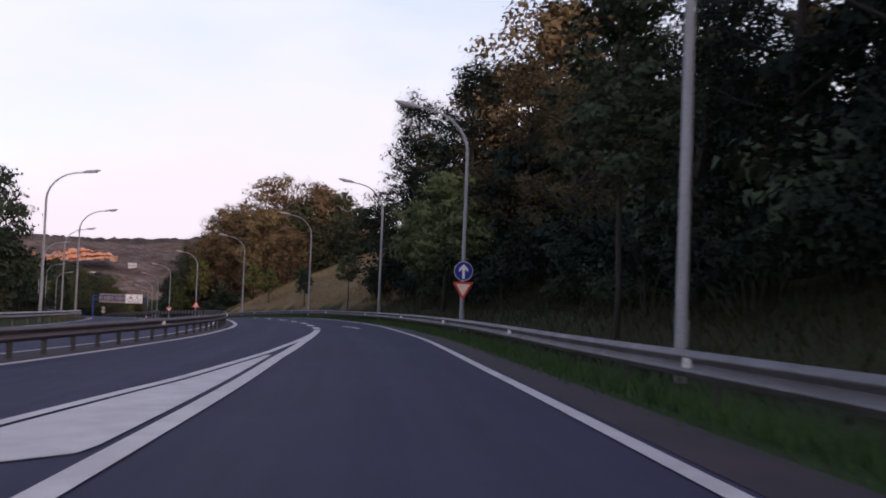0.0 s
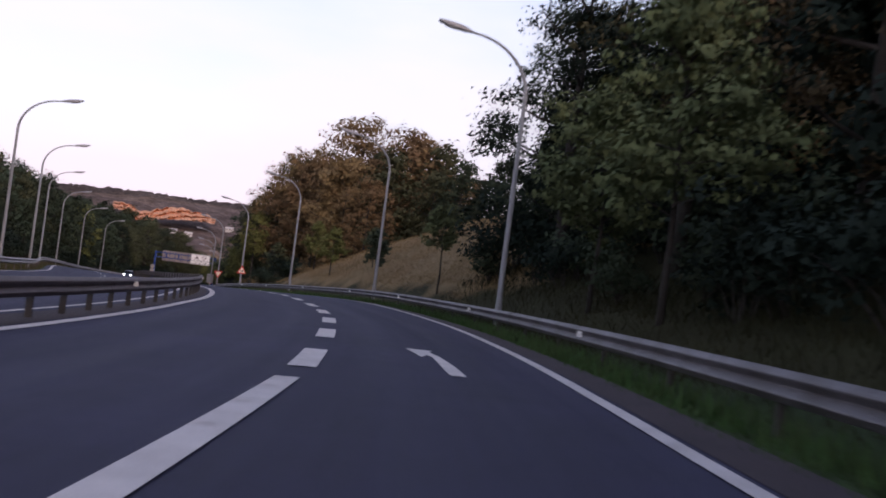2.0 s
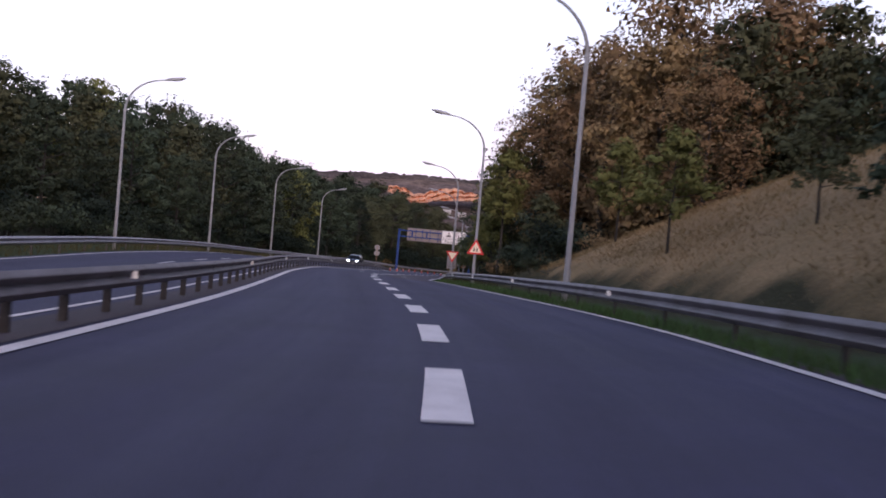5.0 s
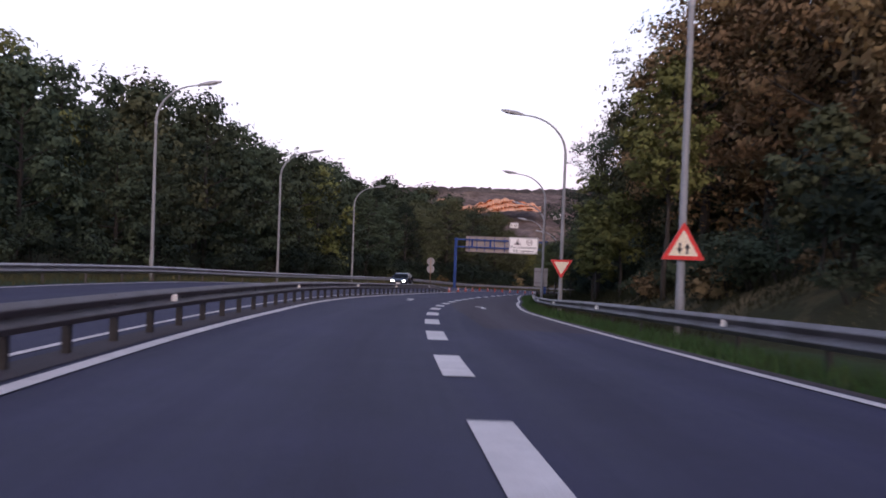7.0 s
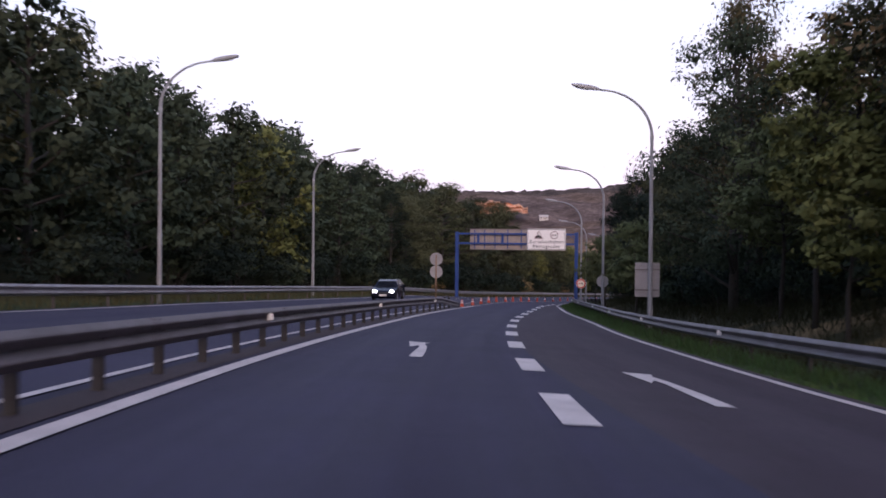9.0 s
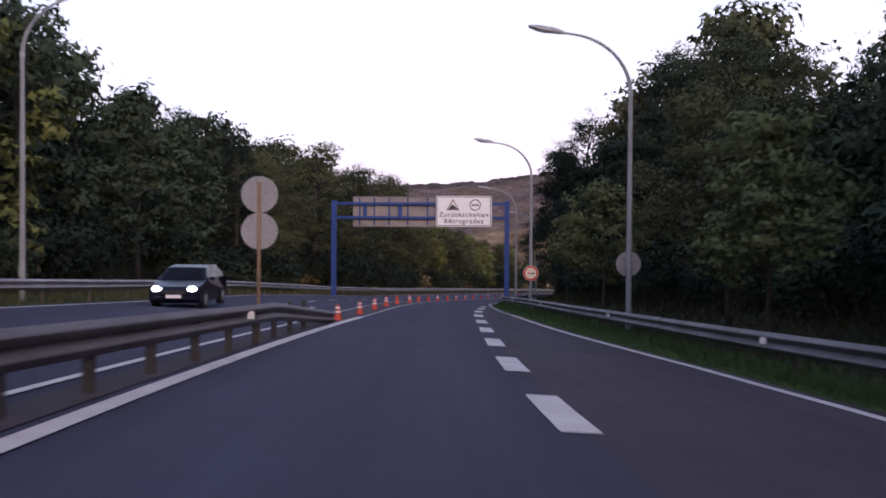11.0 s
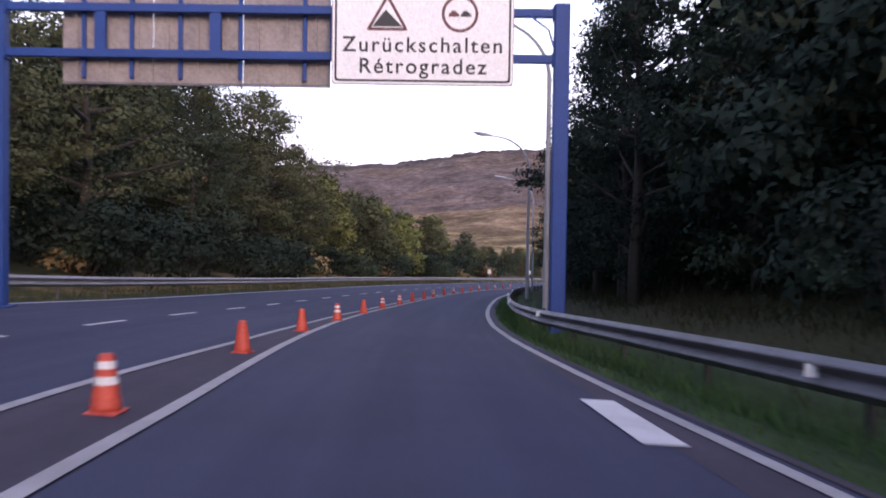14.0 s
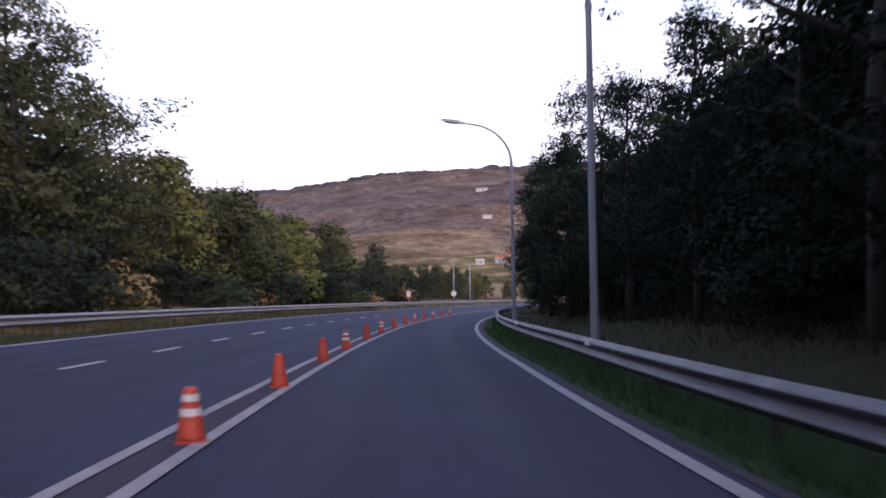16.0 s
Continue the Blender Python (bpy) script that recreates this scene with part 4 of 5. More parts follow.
NEAR = [
    tree("tree", "dark green roadside tree with dense small leaves", 14, 1.6, 4.0, "green", 41, 16500, 0.098, 18),
    tree("tree", "olive green roadside tree with dense small leaves", 12.5, 1.4, 4.2, "olive", 42, 16500, 0.1, 18),
    tree("tree", "tall tree with fine drooping twigs, its leaf colour darkened for shade", 16, 2.6, 3.8, "dark", 43, 17500, 0.092, 18, clump=0.8),
    tree("tree", "brown autumn tree thinning at the top", 14.5, 2.0, 4.2, "autumn", 44, 11500, 0.12, 15),
    tree("tree", "tall airy tree with thin bronze autumn leaves and bare limbs", 16, 3.2, 4.0, "bronze", 45, 10500, 0.115, 19, clump=0.66, branch=0.5),
    tree("tree", "old oak with spreading limbs and gaps in its crown", 15, 3.4, 6.0, "olive", 46, 14500, 0.125, 22, clump=0.6, branch=0.55, trunk_r=0.3),
]
YOUNG = [
    tree("young_tree", "slim young tree with a small green crown on the verge", 5.2, 1.7, 1.5, "olive", 21, 3600, 0.1, 10, trunk_r=0.06),
    tree("young_tree", "young yellow-green tree with a thin trunk", 6.5, 2.1, 1.75, "lime", 22, 5200, 0.11, 12, trunk_r=0.07),
    tree("young_tree", "young green tree with a rounded crown", 9.0, 3.2, 2.6, "fresh", 23, 8500, 0.12, 14, trunk_r=0.09),
    tree("young_tree", "slender young dark green tree on a thin stem", 4.4, 1.75, 0.95, "green", 24, 3400, 0.085, 14, trunk_r=0.045),
    tree("young_tree", "young pale green tree with a small open crown", 5.0, 2.55, 1.3, "fresh", 25, 2600, 0.1, 10, trunk_r=0.05),
    tree("young_tree", "tall slim yellow-green tree with an oval crown", 9.3, 3.9, 1.75, "lime", 26, 8000, 0.1, 18, trunk_r=0.09),
    tree("tree", "tall narrow green tree tapering above a clear stem", 12.6, 4.0, 1.9, "green", 27, 11000, 0.1, 22, kind="spire", trunk_r=0.07),
]
BUSHES = [
    bush("bush", "green shrub under the trees, its leaf colour darkened for shade", 2.6, 2.4, "dark", 31, 1300, 0.105),
    bush("bush", "grey-green shrub at the wood's edge", 2.2, 2.0, "green", 32, 1200, 0.1),
    bush("bush", "reddish brown shrub at the wood's edge", 2.0, 1.7, "autumn", 33, 900, 0.115),
]
used = set()


def plant(ob, s, d, scale, turn, sink=0.15):
    m = pose(*place(s, d, -sink), 0, 0, turn) @ Matrix.Scale(scale, 4)
    if ob.name not in used:
        used.add(ob.name)
        ob.matrix_basis = m
        return ob
    o = copy_thing(ob, m)
    o.scale = (scale, scale, scale)
    return o


# height of the wood's canopy over the ground, along the road
RIGHT_TOP = [(-40, 14), (30, 13), (40, 10), (50, 8.6), (56, 10), (62, 13.5), (70, 16.5), (82, 16), (92, 13), (140, 9), (152, 11), (158, 13.2), (178, 13.6), (190, 13.4), (212, 13), (222, 10.4), (236, 9), (246, 9.2), (256, 11.2), (270, 12.8), (296, 12.2), (308, 10), (320, 8.6), (345, 8.2), (400, 7.5)]
LEFT_TOP = [(60, 10.5), (92, 10), (120, 7), (150, 6.9), (165, 8.9), (185, 10), (197, 11.6), (215, 12.6), (230, 12.6), (240, 11.4), (256, 12.4), (270, 12.7), (284, 12.3), (298, 13), (305, 12.4), (315, 13), (327, 13.6), (335, 12.4), (343, 10), (370, 8.8), (396, 8.4), (404, 7.6), (408, 4.5), (415, 3.8), (480, 4)]
TALL = {}
for _t in TREES + NEAR + YOUNG:
    _z = np.sort([v.co.z for c in _t.children for v in c.data.vertices])
    TALL[_t.name] = float(_z[int(len(_z) * 0.985)])


def forest():
    rng = random.Random(5)
    taken = []
    # room left round the young trees at the wood's edge
    rooms = [place(s, d) for s, d in ((243.6, 6.3), (235.1, 6.8), (218, 8.0), (226, 9.3))]

    def try_tree(s, d, protos, choice, height, gap):
        q = place(s, d)
        if all((q.x - a) ** 2 + (q.y - b) ** 2 > gap * gap for a, b in taken):
            taken.append((q.x, q.y))
            t = rng.choices(protos, choice)[0]
            size, turn = height * rng.uniform(0.93, 1.1) / TALL[t.name], rng.uniform(0, 360)
            if all((q.x - c.x) ** 2 + (q.y - c.y) ** 2 > 5.6 ** 2 for c in rooms):
                plant(t, s, d, size, turn)

    # the last trees of the wood before the open slope, and those that crown the slope
    for s, e, h, p in ((86.6, 7.6, 12.8, 0), (80.5, 5.8, 15.5, 2), (84, 12, 15.5, 0), (92, 12, 11.5, 1), (94, 19, 12.5, 2), (100, 26, 10.4, 1), (112, 19.5, 6.5, 1), (118, 23.5, 7.5, 1), (124, 28, 8, 1), (106, 23, 8.8, 1), (109, 27, 8.6, 1)):
        try_tree(s, along(RIGHT_RAIL, s) + e, [NEAR[p]], (1,), h, 2)
    for s, e, h, p in ((128, 33, 7.2, 1), (140, 28, 7.6, 0), (147, 24.5, 9.4, 0), (151, 29, 9.6, 0), (136, 34, 7.6, 1), (143, 35, 8.4, 0), (144, 28, 8.4, 0), (133, 29, 6.8, 1), (150, 22, 8.8, 1), (138, 31.5, 7.6, 0)):
        try_tree(s, along(RIGHT_RAIL, s) + e, [TREES[p]], (1,), h, 2)
    # airy bronze trees over the first stretch, and others that lean out over the verge
    for s, e, h, t in ((36.5, 8.8, 15.5, NEAR[2]), (45, 9.5, 9.6, NEAR[4]), (50.5, 8, 12, NEAR[4]), (40.5, 12, 13, NEAR[2]), (57, 10, 12.4, NEAR[4]), (63, 9, 14.4, NEAR[4]), (29, 9, 17, NEAR[2]), (22, 9, 16, NEAR[2]), (214, 7.2, 16.2, NEAR[4]), (220.5, 9, 13.4, NEAR[4]), (310, 4.5, 9, NEAR[2]), (320, 4.5, 8, NEAR[2]), (323.5, 4, 8.8, NEAR[0]), (331.5, 3.6, 9, NEAR[2]), (282.5, 4.2, 12.8, NEAR[2]), (287, 4.6, 12.6, NEAR[2]), (291.5, 5, 12.4, NEAR[2]), (299, 4.5, 12.4, NEAR[2]), (327, 3, 8.2, NEAR[2]), (336, 2.8, 8.4, NEAR[2]), (345, 2.7, 8.4, NEAR[2]), (354, 2.7, 8.2, NEAR[2]), (364, 2.7, 7.8, NEAR[0]), (376, 2.8, 7.5, NEAR[0])):
        try_tree(s, along(RIGHT_RAIL, s) + e, [t], (1,), h, 2)
    # the brown wood beyond the slope
    for s, e, h in ((179, 9.6, 16), (187, 9.6, 14), (172.5, 9.6, 15.5), (176, 7.4, 15), (184, 7.4, 13.6), (167, 16.5, 19), (169, 25, 16.5), (163, 22, 16), (160, 13.5, 15), (156, 18.5, 13), (174, 13, 16.5), (175, 20, 17), (181, 16, 16), (166, 11, 14.5), (158, 26, 14), (178, 27, 16), (187, 22, 16), (153, 15, 10.5), (180, 12.5, 15), (188, 13, 15)):
        brown = s < 178 and h not in (13, 14)
        pick = ([NEAR[3]] if brown else [NEAR[1]]) if e < 12 else ([TREES[3]] if brown else [TREES[1]])
        try_tree(s, along(RIGHT_RAIL, s) + e, pick, (1,), h, 2)
    for _ in range(200):
        s = rng.uniform(152, 205)
        e = rng.uniform(8 if s > 160 else 10, 30)
        if e < 12:
            try_tree(s, along(RIGHT_RAIL, s) + e, NEAR, (1.5, 3, 0.5, 4, 1, 0), along(RIGHT_TOP, s) * 0.85, 5.0)
            continue
        try_tree(s, along(RIGHT_RAIL, s) + e, TREES, (0.6, 1.6, 0.2, 7, 0, 0.2, 1.5), along(RIGHT_TOP, s) * (0.72 if e < 10 else 1.0), 5.0)
    # first row along the near verge
    for _ in range(420):
        s = rng.uniform(8, 400)
        if 84 < s < 205:
            continue
        e0 = 6.6 if s < 46 else 5.0 if s < 84 else (4.8 if s < 262 else 3.9)
        e = rng.uniform(e0, e0 + (3.2 if not 241 < s < 270 else 8))
        if (241 < s < 270 and e < 10) or (54 < s < 77 and e < 8):
            continue
        try_tree(s, along(RIGHT_RAIL, s) + e, NEAR, (3, 1.5, 5, 1, 4, 0) if s < 56 else ((5, 2, 4, 0.3, 0.8, 0) if s < 258 else (0.7, 0.2, 7, 0, 0, 0)), along(RIGHT_TOP, s) * (1 + 0.05 * (e - 6) * (s > 205)), 5.2)
    # wood behind it
    for _ in range(420):
        s = rng.uniform(-20, 390)
        e = rng.uniform(9.0, 20.0)
        if 90 < s < 205:
            continue
        ch = (4, 2, 3, 2, 1.5, 0.2, 4.5) if s < 92 else (5, 3, 4, 0.6, 1.2, 0.6, 1.5)
        try_tree(s, along(RIGHT_RAIL, s) + e, TREES, ch, along(RIGHT_TOP, s) * (1 + min(0.35, (0.055 if s > 252 else 0.02) * (e - 6))), 5.4)
    # tall oaks beyond the oncoming lanes
    for s, e, h in ((297, 7, 13.8), (289, 9, 12.9), (281, 7.5, 12), (327, 7, 14.2), (333, 8, 13.3), (320, 8.5, 13.6), (312, 7, 13.2), (330, 14, 13.8), (322, 15, 13.6)):
        try_tree(s, along(LEFT_RAIL, s) - e, [NEAR[5], NEAR[0], NEAR[1]], (4, 1, 1), h, 2)
    for s, e, h in ((300, 20, 15), (308, 23, 15.8), (316, 20, 15.4), (326, 22, 16.4), (334, 20, 16), (292, 24, 14.6)):
        try_tree(s, along(LEFT_RAIL, s) - e, [TREES[1], TREES[0]], (2, 1), h, 2)
    for s, e, h in ((82, 5.4, 11.2), (77, 7.5, 11.5)):
        try_tree(s, along(LEFT_RAIL, s) - e, [TREES[0]], (1,), h, 2)
    # wood beyond the oncoming lanes
    for _ in range(620):
        s = rng.uniform(66, 475)
        e = rng.uniform(5.0, 18.0)
        ch = (6, 2.4, 4, 0.2, 0, 0.4, 0.5) if s < 338 else ((2, 4.5, 0.3, 0.5, 0, 2.6, 0.8) if s < 405 else (3, 5, 1, 0.3, 0, 0.3, 2))
        height = along(LEFT_TOP, s) * (0.82 if e < 6.5 else 1 + (0.018 if s < 250 else 0.006) * (e - 6))
        gap = 5.0 if s < 338 else (4.2 if s < 404 else 2.6)
        if 262 < s < 345 and e < 11:
            try_tree(s, along(LEFT_RAIL, s) - e, NEAR, (5, 2.5, 4, 0.15, 0.4, 1.5), height, gap)
        else:
            try_tree(s, along(LEFT_RAIL, s) - e, TREES, ch, height, gap)
    # low trees of the valley at the foot of the road
    for _ in range(70):
        s = rng.uniform(402, 490)
        try_tree(s, along(RIGHT_RAIL, s) + rng.uniform(3.5, 30), TREES, (3, 5, 1, 0.2, 0, 0.5, 1.5), rng.uniform(4.5, 7), 3.6)
    # undergrowth along both edges
    for _ in range(170):
        s = rng.uniform(0, 350)
        e = rng.uniform(4.6, 8.5)
        if 88 < s < 150:
            continue
        plant(rng.choices(BUSHES, (4, 3, 0.7 if 150 < s < 190 else 0))[0], s, along(RIGHT_RAIL, s) + e, rng.uniform(0.6, 1.25), rng.uniform(0, 360), 0.05)
    for _ in range(150):
        s = rng.uniform(90, 420)
        e = rng.uniform(3.6, 6.5)
        plant(rng.choices(BUSHES, (5, 3, 0.25) if s < 330 else (2, 4, 1.0))[0], s, along(LEFT_RAIL, s) - e, rng.uniform(0.7, 1.3) * (1 if s < 240 else 1.3), rng.uniform(0, 360), 0.05)


def deep_wood(name, leaf, spots, seed, size=0.42, each=640):
    """The crowns that close the wood behind its edge, too many to count."""
    rng = np.random.default_rng(seed)
    blobs, verts, faces = [], [], []
    for s, d, h in spots:
        q = place(s, d)
        for k in range(8):
            w = h * rng.uniform(0.12, 0.19)
            blobs.append(((q.x + rng.uniform(-0.16, 0.16) * h, q.y + rng.uniform(-0.16, 0.16) * h, q.z + h * rng.uniform(0.04, 0.86)), (w, w, w * 0.9)))
        v, f = tube([q - Vector((0, 0, 0.5)), q + Vector((0, 0, h * 0.8))], [h * 0.014, h * 0.005], 5, False)
        o = len(verts)
        verts += v
        faces += [tuple(i + o for i in g) for g in f]
    v, f, _ = leaves(rng, blobs, each * len(spots), size, 9)
    o = len(verts)
    v = np.concatenate([np.array([tuple(q) for q in verts]), v])
    ob = mesh_ob(name, v, faces + [tuple(int(i) + o for i in g) for g in f], LEAF[leaf])
    return tagged(ob, "dense dark woodland behind the roadside trees", "woodland", kind="stuff")


forest()
_rng = random.Random(9)


def spots(rail, side, e0, e1, s0, s1, step, tops, k):
    out = []
    for s in np.arange(s0, s1, step):
        out.append((s, along(rail, s) + side * _rng.uniform(e0, e1), along(tops, s) * _rng.uniform(k - 0.1, k + 0.06)))
    return out


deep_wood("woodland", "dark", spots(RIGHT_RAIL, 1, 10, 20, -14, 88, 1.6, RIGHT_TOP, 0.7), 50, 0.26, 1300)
deep_wood("woodland", "green", spots(RIGHT_RAIL, 1, 18, 42, -30, 92, 0.9, RIGHT_TOP, 0.74), 51)
deep_wood("woodland", "autumn", spots(RIGHT_RAIL, 1, 12, 30, 157, 205, 0.9, RIGHT_TOP, 0.98), 52)
deep_wood("woodland", "green", spots(RIGHT_RAIL, 1, 10, 30, 205, 250, 1.0, RIGHT_TOP, 0.82), 53, 0.3, 900)
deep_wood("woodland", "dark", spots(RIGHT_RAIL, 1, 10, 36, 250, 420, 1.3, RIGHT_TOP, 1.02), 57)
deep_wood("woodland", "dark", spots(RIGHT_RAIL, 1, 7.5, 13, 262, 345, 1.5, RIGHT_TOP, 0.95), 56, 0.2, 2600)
deep_wood("woodland", "green", spots(LEFT_RAIL, -1, 11, 42, 60, 338, 1.5, LEFT_TOP, 1.1), 54)
deep_wood("woodland", "olive", spots(LEFT_RAIL, -1, 8, 36, 338, 440, 1.8, LEFT_TOP, 0.85), 55)
# shrubs deeper in the wood
for n in range(44):
    s = 4 + n * 1.75
    plant(BUSHES[n % 2], s, along(RIGHT_RAIL, s) + 8 + (n * 29 % 11), 1.3 + (n % 4) * 0.2, 51 * n, 0.05)
# shrubs that close the wood's edge beside the slope, and those on the bank below the brown wood
for n in range(5):
    s = 86.4 + n * 1.1
    plant(BUSHES[0], s, along(RIGHT_RAIL, s) + 5.2 + n * 0.75, 1.1 + (n % 3) * 0.25, 67 * n, 0.05)
for n in range(22):
    s = 147 + n * 1.3
    plant(BUSHES[(1, 2, 1, 1)[n % 4]], s, along(RIGHT_RAIL, s) + 3.6 + (n * 17 % 9) * 0.42, 0.6 + (n % 5) * 0.1, 83 * n, 0.05)
# single young trees on the verge
for k, s, d, h in ((4, 92, 8.5, 5.3), (3, 108.5, 9.1, 4.3), (1, 125.5, 10.4, 4.4), (0, 117, 11.5, 3.4), (1, 139, 12.5, 5.0), (2, 63, 8.1, 9.2), (2, 70, 8.4, 7.8), (6, 27, 7.1, 12.6), (5, 165.4, 10.3, 9.4), (1, 181, 10.8, 5.8), (5, 190.5, 10.4, 8.2), (2, 196.5, 11, 7), (1, 186, 9.8, 5.4), (0, 151, 11.0, 4.5), (4, 243.6, 6.3, 5.0), (2, 235.1, 6.8, 5.8), (2, 218, 8.0, 5.8), (0, 226, 9.3, 5.2)):
    plant(YOUNG[k], s, d, h / TALL[YOUNG[k].name], 37 * s)


def grass(name, label, count, seed, where, height, leaf_mat, lean=0.35):
    """A sward of single blades, too many to count."""
    rng = np.random.default_rng(seed)
    verts, faces = [], []
    for k in range(count):
        s, d = where(rng)
        q = place(s, d, -0.06)
        h = height * rng.uniform(0.4, 1.3)
        a = rng.uniform(0, 6.28)
        w = 0.012 + 0.02 * height
        dx, dy = math.cos(a) * w, math.sin(a) * w
        lx, ly = rng.normal() * h * lean, rng.normal() * h * lean
        o = len(verts)
        verts += [(q.x - dx, q.y - dy, q.z), (q.x + dx, q.y + dy, q.z), (q.x + lx, q.y + ly, q.z + h)]
        faces.append((o, o + 1, o + 2))
    ob = mesh_ob(name, verts, faces, leaf_mat)
    return tagged(ob, label, "grass", kind="stuff")


def on_verge(rng):
    s = rng.uniform(4, 330)
    a, b = along(RIGHT_LINE, s) + float(np.interp(s, [0, 90, 130, 200], [0.85, 0.55, 0.4, 0.25])), along(RIGHT_RAIL, s) + 2.0
    return s, a + (b - a) * rng.uniform(0, 1)


def on_slope(rng):
    s = rng.uniform(84, 147)
    return s, along(RIGHT_RAIL, s) + 1.8 + 22 * rng.uniform(0, 1) ** 1.3


def on_left(rng):
    s = rng.uniform(90, 380)
    return s, along(ONCOMING_FAR, s) - 0.6 - 4.5 * rng.uniform(0, 1)


def along_rail(rng):
    s = rng.uniform(-8, 350)
    return s, along(RIGHT_RAIL, s) + rng.uniform(-0.3, 0.6)


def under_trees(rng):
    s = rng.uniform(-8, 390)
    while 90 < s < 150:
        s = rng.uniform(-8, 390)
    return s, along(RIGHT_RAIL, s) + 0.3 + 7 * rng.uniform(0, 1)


# shade beneath the trees is put into the undergrowth's blade colour
M_UNDER = mat("shaded_undergrowth_blade", (0.018, 0.024, 0.011), 0.9, second=(0.042, 0.038, 0.019), scale=0.35, island=0.3, spec=0.1)
M_BLADE = mat("grass_blade", (0.048, 0.102, 0.03), 0.9, second=(0.072, 0.108, 0.04), scale=0.7, island=0.3, spec=0.15)
M_STRAW = mat("dry_grass_blade", (0.3, 0.204, 0.104), 0.9, second=(0.2, 0.152, 0.076), scale=0.12, island=0.07, spec=0.1)
grass("verge_grass", "short green grass of the road verge", 76000, 61, on_verge, 0.13, M_BLADE)
grass("undergrowth", "tall weeds and grass under the trees, their colour darkened for shade", 60000, 64, under_trees, 0.5, M_UNDER, 0.45)
grass("rail_grass", "longer grass left standing under the guardrail", 46000, 65, along_rail, 0.3, M_BLADE, 0.3)
grass("dry_grass", "dry brown grass on the slope", 90000, 62, on_slope, 0.17, M_STRAW, 1.0)
M_OLIVE = mat("olive_grass_blade", (0.06, 0.066, 0.028), 0.9, second=(0.1, 0.084, 0.042), scale=0.3, island=0.25, spec=0.1)
grass("verge_grass", "rough yellowish green grass beyond the oncoming lanes", 16000, 63, on_left, 0.3, M_OLIVE)

# ---- traffic signs ----


def triangle(side, down=False):
    h = side * 0.866
    t = [(-side / 2, -h / 3), (side / 2, -h / 3), (0, 2 * h / 3)]
    return [(x, -z) for x, z in t][::-1] if down else t


def face_plate(top, name, poly, y, material, parent=None, thick=0.004):
    return part(name, plate(bmesh.new(), poly, y - thick, y), material, parent or top)


def circle(r, n=40):
    return [(r * math.cos(2 * math.pi * k / n), r * math.sin(2 * math.pi * k / n)) for k in range(n)]


def moved(poly, x, z):
    return [(a + x, b + z) for a, b in poly]


def put_sign(name, label, s, d, up, build, turn=0.0):
    top = empty(name)
    tagged(top, label, "traffic sign")
    build(top)
    q = place(s, d, up, ground=False)
    top.matrix_basis = pose(q.x, q.y, q.z, 0, 0, facing(s) + turn)
    return top


def clamps(top, zs):
    for z in zs:
        part("clamp", box(bmesh.new(), 0.34, 0.2, 0.05, (0, 0.06, z), 0.01), M_SIGNBACK, top)


def yield_sign(side):
    def build(top):
        face_plate(top, "panel", round_poly(triangle(side, True), 0.05), -0.13, M_SIGNBACK, thick=0.015)
        face_plate(top, "border", round_poly(triangle(side * 0.985, True), 0.05), -0.146, M_RED)
        face_plate(top, "face", round_poly(triangle(side * 0.66, True), 0.02), -0.151, M_HEADLIT_WHITE)
        clamps(top, (0.05, 0.2))
    return build


def two_way_sign(side):
    def build(top):
        face_plate(top, "panel", round_poly(triangle(side), 0.05), -0.13, M_SIGNBACK, thick=0.015)
        face_plate(top, "border", round_poly(triangle(side * 0.985), 0.05), -0.146, M_RED)
        face_plate(top, "face", round_poly(triangle(side * 0.68), 0.02), -0.151, M_HEADLIT_WHITE)
        for x, sg in ((-0.09, -1), (0.09, 1)):
            a = [(-0.025, -0.13), (0.025, -0.13), (0.025, 0.0), (0.07, 0.0), (0.0, 0.13), (-0.07, 0.0), (-0.025, 0.0)]
            a = [(px + x, pz * sg - 0.03) for px, pz in a]
            face_plate(top, "arrow", a if sg > 0 else a[::-1], -0.156, M_BLACK)
        clamps(top, (-0.1, 0.1))
    return build


def ahead_sign(r):
    def build(top):
        face_plate(top, "panel", circle(r), -0.13, M_SIGNBACK, thick=0.015)
        face_plate(top, "rim", circle(r * 0.99), -0.146, M_WHITE)
        face_plate(top, "face", circle(r * 0.94), -0.151, M_SIGNBLUE)
        a = [(-0.055, -0.34), (0.055, -0.34), (0.055, 0.1), (0.2, -0.05), (0.2, 0.1), (0, 0.32), (-0.2, 0.1), (-0.2, -0.05), (-0.055, 0.1)]
        face_plate(top, "arrow", [(x * r / 0.43, z * r / 0.43) for x, z in a], -0.156, M_WHITE)
        clamps(top, (-0.15, 0.15))
    return build


def no_overtaking_sign(r):
    def build(top):
        face_plate(top, "panel", circle(r), -0.13, M_SIGNBACK, thick=0.015)
        face_plate(top, "rim", circle(r * 0.99), -0.146, M_HEADLIT_WHITE)
        face_plate(top, "border", circle(r * 0.94), -0.150, M_RED)
        face_plate(top, "face", circle(r * 0.72), -0.154, M_HEADLIT_WHITE)
        for x, m in ((-0.12, M_RED), (0.12, M_BLACK)):
            c = [(-0.1, -0.04), (0.1, -0.04), (0.1, 0.0), (0.05, 0.01), (0.03, 0.045), (-0.04, 0.045), (-0.06, 0.01), (-0.1, 0.0)]
            face_plate(top, "car_symbol", moved([(px * r / 0.45, pz * r / 0.45) for px, pz in c], x * r / 0.45, 0), -0.158, m)
        clamps(top, (-0.15, 0.15))
    return build


